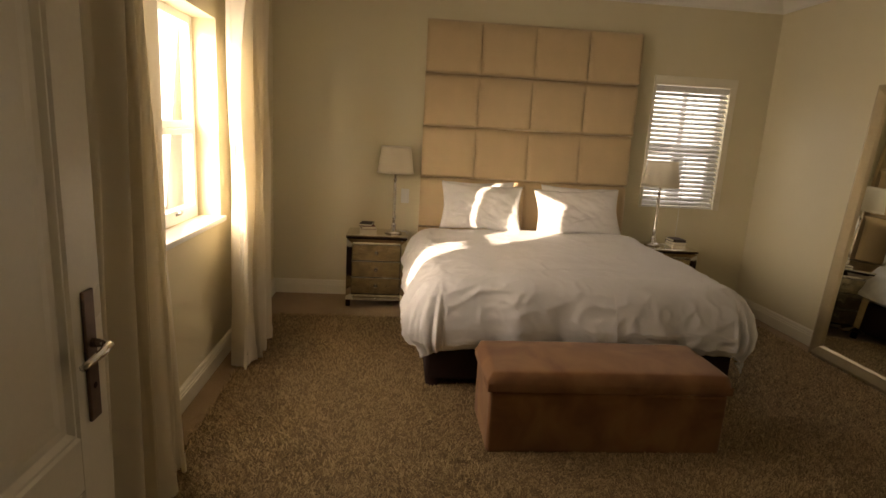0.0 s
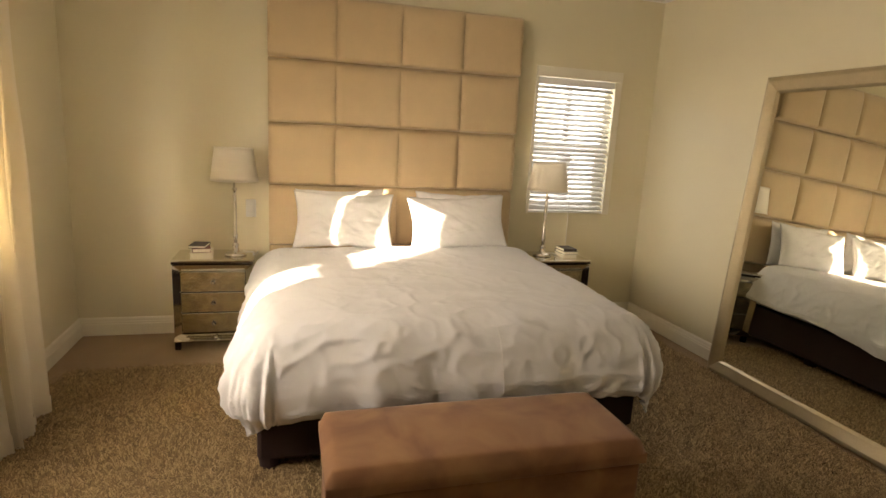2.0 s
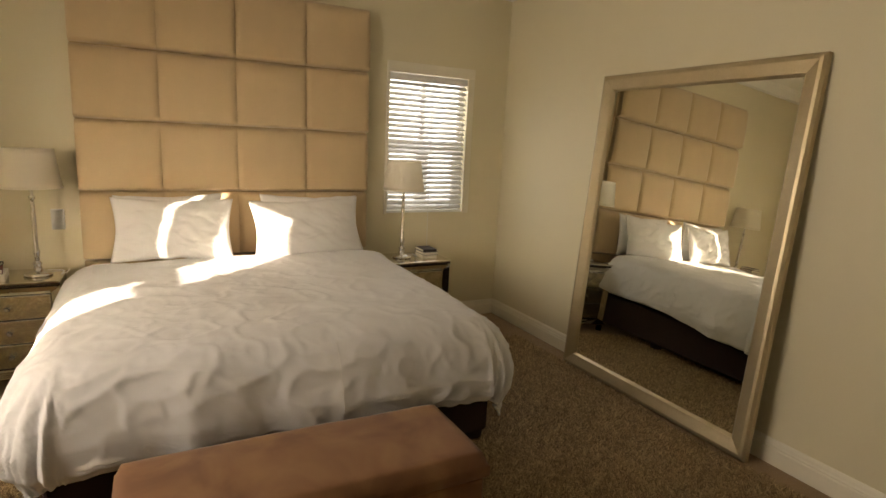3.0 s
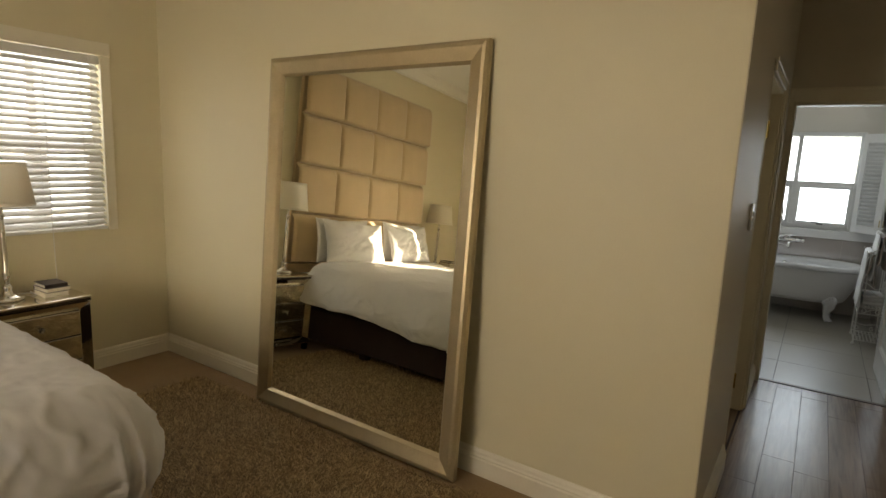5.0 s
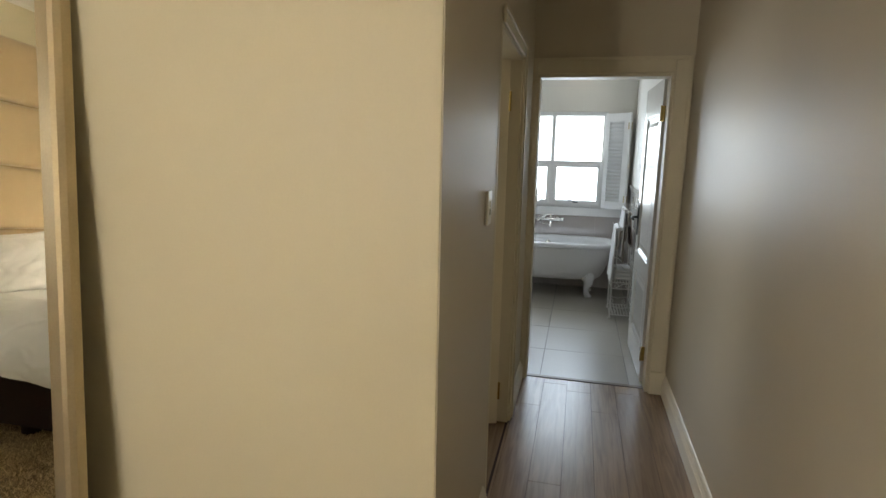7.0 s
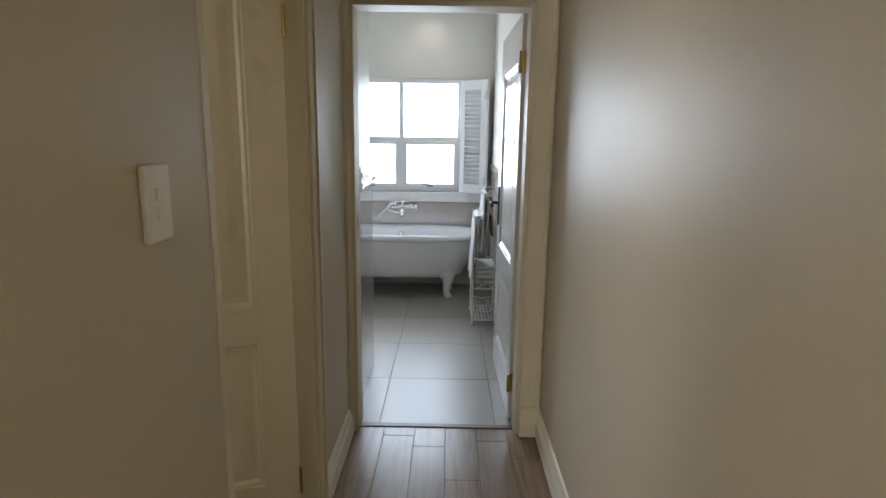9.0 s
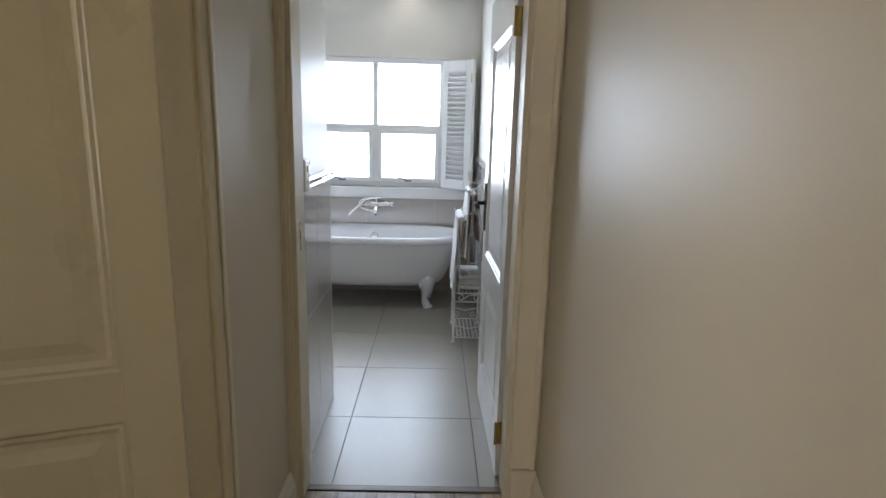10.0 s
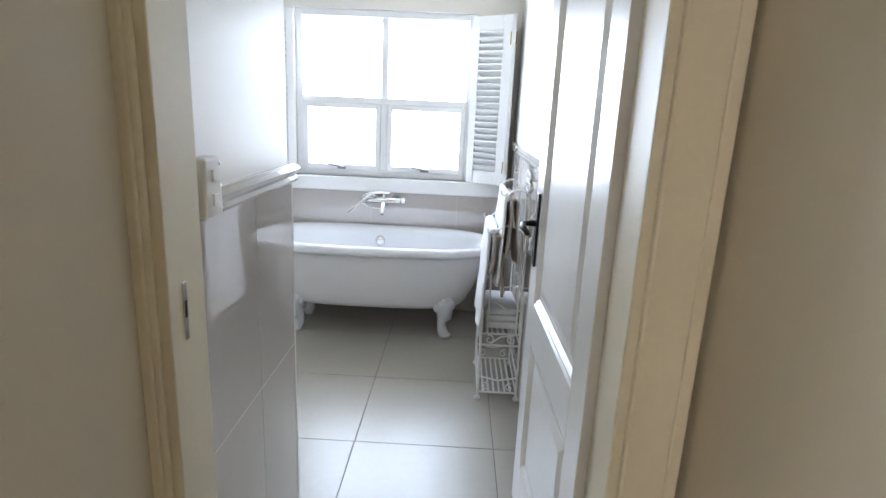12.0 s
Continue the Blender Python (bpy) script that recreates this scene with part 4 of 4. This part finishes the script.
for y in (-.118, .118):
    part("control_knob", tube([(-.055, y, 0), (-.055, y * 1.02, 0), (-.055, y * 1.24, 0), (-.055, y * 1.27, 0)], [.014, .024, .024, .018], 14), CHROME, tap, smooth=True)
part("spout", tube([(-.055, 0, -.01), (-.09, 0, -.025), (-.13, 0, -.04), (-.155, 0, -.065), (-.158, 0, -.085)], [.018, .016, .015, .014, .014], 14), CHROME, tap, smooth=True)
part("diverter", lathe([(.013, 0), (.015, .012), (.010, .018), (.012, .03), (.004, .036)], 14, at=(-.06, 0, .016)), CHROME, tap, smooth=True)
part("shower_cradle", tube([(-.06, .06, .016), (-.064, .065, .034), (-.078, .075, .036)], [.010, .009, .012], 10), CHROME, tap, smooth=True)
part("hand_shower", tube([(-.075, .075, .040), (-.085, .11, .022), (-.10, .19, -.045), (-.11, .235, -.086), (-.112, .243, -.096)], [.009, .010, .011, .015, .008], 12), CHROME, tap, smooth=True)
part("hose", tube([(-.055, -.03, -.02)] + [(-.065, .02 + .135 * math.cos(radians(a)), .0 + .058 * math.sin(radians(a))) for a in range(-100, 181 - 100 + 40, 12)] + [(-.072, .05, .05), (-.075, .075, .040)], .0058, 8), CHROME, tap, "ribbed chrome shower hose", smooth=True)


# recessed lamp that washes the wall above the window
dl = thing("downlight", pose(8.86, 1.17, 2.72), "small recessed ceiling downlight, switched on", "downlight")
part("ring", lathe([(.030, -.001), (.030, -.006), (.042, -.008), (.048, -.004), (.048, -.001)], 28), CHROME, dl, smooth=True)
part("reflector", lathe([(.029, -.002), (.022, .004), (.010, .008)], 20), MIRROR, dl, smooth=True)
dspot = lamp("downlight_beam", "SPOT", pose(8.86, 1.17, 2.700), 0.55, (1.0, 0.95, 0.87))
dspot.data.spot_size, dspot.data.spot_blend, dspot.data.shadow_soft_size = radians(115), 1.0, 0.03


# towel stand
def towel_stand():
    t = thing("towel_stand", pose(7.965, 0.675, 0), "white wrought-iron towel stand with scrolls and a low basket", "towel stand")
    W, D = 0.096, 0.20        # half width (y), half depth (x)
    r = 0.0062

    def curl(x, y, z, size, turn, way=1):
        return [(x, y + way * size * (1 - a / 9) * math.cos(a + turn), z + size * (1 - a / 9) * math.sin(a + turn)) for a in [i * .5 for i in range(14)]]
    for sx in (-1, 1):
        for sy in (-1, 1):
            part("post", tube([(sx * D, sy * W, 0.012), (sx * D, sy * W, .52), (sx * D, sy * (W + .004), .545)], r), IRON, t)
            part("foot", lathe([(.004, 0), (.014, .008), (.014, .018), (.007, .026)], 10, at=(sx * D, sy * W, 0)), IRON, t)
            part("finial", lathe([(.004, 0), (.009, .006), (.009, .012), (.003, .02)], 10, at=(sx * D, sy * (W + .004), .545)), IRON, t)
        # the low arch to the room's side and the high one by the wall
        for y0, y1, z0, top in ((.066, -.072, .845, .055), (.012, -.088, 1.025, .045)):
            arch = [(sx * D, y0 + (y1 - y0) * (1 - math.cos(math.pi * k / 14)) / 2, z0 + top * math.sin(math.pi * k / 14)) for k in range(15)]
            part("hoop", tube(([(sx * D, y0, .36)] if z0 < .9 else []) + arch + [(sx * D, y1, .36)], .005, 7), IRON, t)
            part("scroll", tube([(sx * D, y0, z0 - .01), (sx * D, y0 + .006, z0 + .028)] + curl(sx * D, y0 + .022, z0 + .032, .016, math.pi, 1)[:9], .0042, 6), IRON, t)
            part("scroll", tube(curl(sx * D, y0 - .014, z0 - .006, .014, 0.0), .0038, 6), IRON, t)
    for y0, z0 in ((.066, .845), (.012, 1.025)):
        part("hanging_bar", tube([(-D, y0, z0), (D, y0, z0)], .005, 8), IRON, t)
    for z in (.045, .30, .36):
        for sx in (-1, 1):
            part("cross_bar", tube([(sx * D, -W, z), (sx * D, W, z)], .0048, 6), IRON, t)
        for sy in (-1, 1):
            part("side_bar", tube([(-D, sy * W, z), (D, sy * W, z)], .0048, 6), IRON, t)
    for z in (.045, .36):
        for k in range(6):
            y = -W + 2 * W * (k + 1) / 7
            part("basket_slat", tube([(-D, y, z), (D, y, z)], .0052, 6), IRON, t)
    for sx in (-1, 1):
        part("end_rail", tube([(sx * D, W * (k / 5 - 1), .50 + .028 * math.sin(math.pi * k / 5 + math.pi)) for k in range(11)], .0046, 6), IRON, t)
        part("low_guard", tube([(sx * D, -W, .13), (sx * D, 0, .11), (sx * D, W, .13)], .004, 6), IRON, t)
        for sgn in (-1, 1):
            part("scroll", tube(curl(sx * D, sgn * .055, .328, .026, 1.2, sgn), .004, 6), IRON, t)
            part("scroll", tube(curl(sx * D, sgn * .06, .075, .022, 1.2, sgn), .0036, 6), IRON, t)
        part("scroll_brace", tube([(sx * D, -.05, .352), (sx * D, 0, .345), (sx * D, .05, .306)], .004, 6), IRON, t)
    for sy in (-1, 1):
        part("side_arch", tube([(D * (k / 5 - 1), sy * W, .47 + .06 * (1 - (k / 5 - 1) ** 2)) for k in range(11)], .0045, 6), IRON, t)
        part("low_side_guard", tube([(-D, sy * W, .13), (D, sy * W, .13)], .004, 6), IRON, t)
    return t


towel_stand()


def towel(m, w, drop_a, drop_b, mat, label, seed, flare=0.03):
    """A towel folded over a bar that runs along local y; drop_a hangs on the -x side, drop_b on the +x side."""
    def f(u, v):
        y = (u - .5) * w
        s = v * (drop_a + drop_b + .05)
        low = abs(s - drop_a) / max(drop_a, drop_b)
        wob = (.002 + .007 * low) * math.sin(u * 11 + seed + 1.2 * v) + .006 * noise.noise((u * 5, v * 5, seed))
        y = y * (.80 + .25 * min(1, low) ** .8) + .012 * low * noise.noise((v * 3, seed, 0))
        if s < drop_a:
            k = max(0.0, 1 - s / drop_a)
            return (-.016 - flare * k ** 1.3 + wob, y, -(drop_a - s) + .01 * noise.noise((u * 3, seed, 4)) * k)
        if s < drop_a + .05:
            a = math.pi * (s - drop_a) / .05
            return (-.016 * math.cos(a) + wob * abs(math.cos(a)), y, .014 * math.sin(a))
        q = max(0.0, (s - drop_a - .05) / drop_b)
        return (.016 + flare * q ** 1.3 + wob, y, -q * drop_b + .01 * noise.noise((u * 3, seed, 7)) * q)
    ob = tagged(part("towel", grid(36, 70, f, thick=.011), mat, None, smooth=True), label, "towel", "towels on the stand")
    ob.matrix_world = m
    return ob


towel(pose(7.95, 0.741, 0.856, 0, 0, 90), .42, .20, .50, TOWEL_W, "white towel hung over the stand's low bar", 1.0, .022)
towel(pose(7.935, 0.712, 0.838, 0, 0, 90), .43, .27, .16, TOWEL_T, "taupe hand towel hung inside the stand's low bar", 3.0, .020)
towel(pose(7.96, 0.687, 1.036, 0, 0, 90), .46, .14, .42, TOWEL_W, "white towel hung over the stand's high bar", 5.0, .026)
towel(pose(7.945, 0.655, 1.016, 0, 0, 90), .43, .30, .26, TOWEL_T, "taupe towel hung inside the stand's high bar", 7.0, .018)
fold = bmesh.new()
for k in range(3):
    add_box(fold, (-.18 + .006 * k, -.082, .002 + k * .034), (.175 - .008 * k, .078, .036 + k * .034), .016, 3)
for v in fold.verts:
    v.co += Vector((.006 * noise.noise(v.co * 9), .006 * noise.noise(v.co * 9 + Vector((3, 1, 0))), .010 * noise.noise(v.co * 7)))
fl = tagged(part("folded_towel", fold, TOWEL_W, None, smooth=True), "folded white towel on the stand's shelf", "towel", "towels on the stand")
fl.matrix_world = pose(7.965, .675, .372)

# wall switches by the bathroom doorway
sw = thing("light_switch", pose(6.30, PL - 0.012, 1.245), "white surface-mounted switch box over the tile border", "light switch")
part("box", box((-.037, -.034, -.06), (.037, 0, .06), .007, 3), PLASTIC, sw)
for k in (-1, 1):
    part("rocker", box((-.012, -.039, k * .024 - .012), (.012, -.0335, k * .024 + .012), .002), PLASTIC, sw)
for zz in (-.045, 0, .045):
    part("screw", lathe([(.004, 0), (.004, .0015), (.002, .002)], 8), CHROME, sw).matrix_basis = pose(.026, -.0338, zz, 90)


# ---- tiles ----
def tile_wall(name, label, axis, s0, s1, face, sign, z1, tw, th, offset=0.0):
    """Glazed tiles on a wall; axis its direction, sign the side they face."""
    g = 0.0022
    back = bmesh.new()

    def lohi(sa, sb, a, b, za, zb):
        a, b = min(a, b), max(a, b)
        return ((sa, a, za), (sb, b, zb)) if axis == "x" else ((a, sa, za), (b, sb, zb))
    add_box(back, *lohi(s0, s1, face, face + sign * .0092, 0.0, z1))
    root = structure(name, back, GROUT, label, "wall tiles")
    z = 0.0
    while z < z1 - .01:
        s = s0 - offset
        while s < s1 - .005:
            a, b = max(s, s0) + g / 2, min(s + tw, s1) - g / 2
            zz = min(z + th, z1)
            if b - a > .01:
                part("tile", box(*lohi(a, b, face + sign * .0093, face + sign * .0105, z + g / 2, zz - g / 2), .0008, 1), TILE, root)
            s += tw
        z += th
    return root


tile_wall("wall_tiles_partition", "glossy greige wall tiles on the partition", "x", PX1 + 0.135, 6.93, PL + 0.0015, -1, 1.178, 0.40, 0.635, 0.02)
tile_wall("wall_tiles_partition_end", "glossy greige tiles round the partition's end", "y", PL - 0.008, 3.19, 6.935, 1, 1.178, 0.40, 0.635)
tile_wall("wall_tiles_window", "greige wall tiles below the window", "y", BY0 + .012, 3.19, BX1 - .0005, -1, 0.838, 0.60, 0.419, 0.25)
tile_wall("wall_tiles_south", "greige wall tiles behind the towel stand", "x", PX1 + 0.14, BX1 - .012, BY0 + .0005, 1, 1.178, 0.40, 0.635)
DADO = [(o, z + 0.078) for o, z in ((0, 1.10), (.022, 1.10), (.026, 1.108), (.02, 1.117), (.028, 1.128), (.031, 1.138), (.024, 1.148), (.012, 1.152), (0, 1.152))]
structure("trim_dado_partition", sweep(DADO, [(PX1 + .135, PL + .001), (6.93, PL + .001), (6.93, 3.18)][::-1]), TILE, "glossy moulded tile border", "dado")
structure("trim_dado_south", sweep(DADO, [(PX1 + .14, BY0), (BX1 - .012, BY0)]), TILE, "glossy moulded tile border", "dado")

orn = thing("wall_ornament", pose(7.93, BY0 + .013, 1.095), "small white scrolled ornament on the tiled wall", "ornament")
bm = bmesh.new()
for sgn in (-1, 1):
    for q in (0, 1):
        tube([(sgn * (.03 + .06 * math.cos(a) * (1 - a / 10)), .006, q * .05 - .03 + .03 * math.sin(a) * (1 - a / 10)) for a in [i * .6 for i in range(12)]], .0065, 6, bm)
tube([(0, .006, -.08), (0, .006, .09)], .0065, 6, bm)
part("scrollwork", bm, IRON, orn)

# floor tiles of the bathroom
FT = 0.602
me = {}
for i in range(6):
    for j in range(5):
        a0, a1 = PX1 + .064 if i == 0 else 6.742 + (i - 1) * FT + .0015, 6.742 + i * FT - .0015
        c0, c1 = 0.712 + (j - 1) * FT + .0015, 0.712 + j * FT - .0015
        a1, c0, c1 = min(a1, BX1), max(c0, BY0 - .05), min(c1, 3.2)
        if a1 - a0 < .02 or c1 - c0 < .02:
            continue
        part("tile", box((a0, c0, -.0038), (a1, c1, 0.0), .001, 1), FLOORTILE, bath_floor)

# laminate boards of the passage
boards = structure("floor_boards", box((WX1 + .024, Y0 - .01, -.0058), (PX1 + .05, PL + .01, -.004)), BASE, "grey-brown laminate boards of the passage", "floor")
rb = random.Random(4)
y = Y0 + .004
row = 0
while y < PL - .002:
    y2 = min(y + 0.155, PL - .002)
    s = WX1 + .026 - rb.random() * 1.1
    while s < PX1 + .046:
        a, b = max(s, WX1 + .026), min(s + 1.2, PX1 + .046)
        if b - a > .01:
            part("plank", box((a + .0006, y + .0006, -.0038), (b - .0006, y2 - .0006, 0.0), .0012, 1), LAMINATE, boards)
        s += 1.2
    y = y2
    row += 1

# ---- shag rug ----
RX0, RX1, RY0, RY1 = -0.76, 3.50, 0.75, 4.52


def shag_material():
    m = bpy.data.materials.new("shag_yarn")
    m.use_nodes = True
    n, l = m.node_tree.nodes, m.node_tree.links
    b = n["Principled BSDF"]
    geo = n.new("ShaderNodeNewGeometry")
    ramp = n.new("ShaderNodeValToRGB")
    ramp.color_ramp.elements[0].color = (0.165, 0.105, 0.047, 1)
    ramp.color_ramp.elements[1].color = (0.62, 0.455, 0.245, 1)
    e = ramp.color_ramp.elements.new(0.55)
    e.color = (0.33, 0.222, 0.105, 1)
    l.new(geo.outputs["Random Per Island"], ramp.inputs[0])
    l.new(ramp.outputs[0], b.inputs["Base Color"])
    b.inputs["Roughness"].default_value = 0.75
    return m


rug = thing("shag_rug", pose(0, 0, 0), "large tan and brown shaggy rug under the bed", "rug")
part("backing", box((RX0, RY0, 0.001), (RX1, RY1, 0.012), .004), SHAG, rug)
rg = np.random.default_rng(3)
N = 300000
px = rg.uniform(RX0, RX1, N)
py = rg.uniform(RY0, RY1, N)
keep = ~((px > 0.55) & (px < 2.28) & (py > 3.4))
px, py = px[keep], py[keep]
N = len(px)
ang = 1.6 * np.sin(px * 3.1 + 1.7 * np.sin(py * 2.3)) + 1.9 * np.sin(py * 2.7 + px) + rg.normal(0, 0.9, N)
ln = rg.uniform(0.032, 0.066, N)
wd = rg.uniform(0.0014, 0.0026, N)
dx, dy = np.cos(ang), np.sin(ang)
hh = rg.uniform(0.008, 0.034, N)
V = np.zeros((N, 6, 3))
for k, (s, z) in enumerate(((0.0, 0.0), (0.55, 1.0), (1.0, 0.55))):
    for q, sg in ((0, -1), (1, 1)):
        V[:, 2 * k + q, 0] = px + dx * ln * s - dy * wd * sg
        V[:, 2 * k + q, 1] = py + dy * ln * s + dx * wd * sg
        V[:, 2 * k + q, 2] = 0.009 + hh * z
F = (np.arange(N)[:, None, None] * 6 + np.array([[0, 1, 3, 2], [2, 3, 5, 4]])[None]).reshape(-1)
me = bpy.data.meshes.new("pile")
me.vertices.add(N * 6)
me.vertices.foreach_set("co", V.reshape(-1))
me.loops.add(len(F))
me.loops.foreach_set("vertex_index", F.astype(np.int32))
me.polygons.add(N * 2)
me.polygons.foreach_set("loop_start", np.arange(0, N * 8, 4, dtype=np.int32))
me.update()
me.validate()
me.materials.append(shag_material())
pile = new("shag_surface", me)
pile.parent = rug
pile["kind"] = "stuff"
pile["label"] = "long mixed tan and brown yarn pile"

# ---- outside ----
structure("ground", box((-400, -400, -0.6), (400, 400, -0.3)), OUTSIDE, "pale dry ground outside the house", "ground")
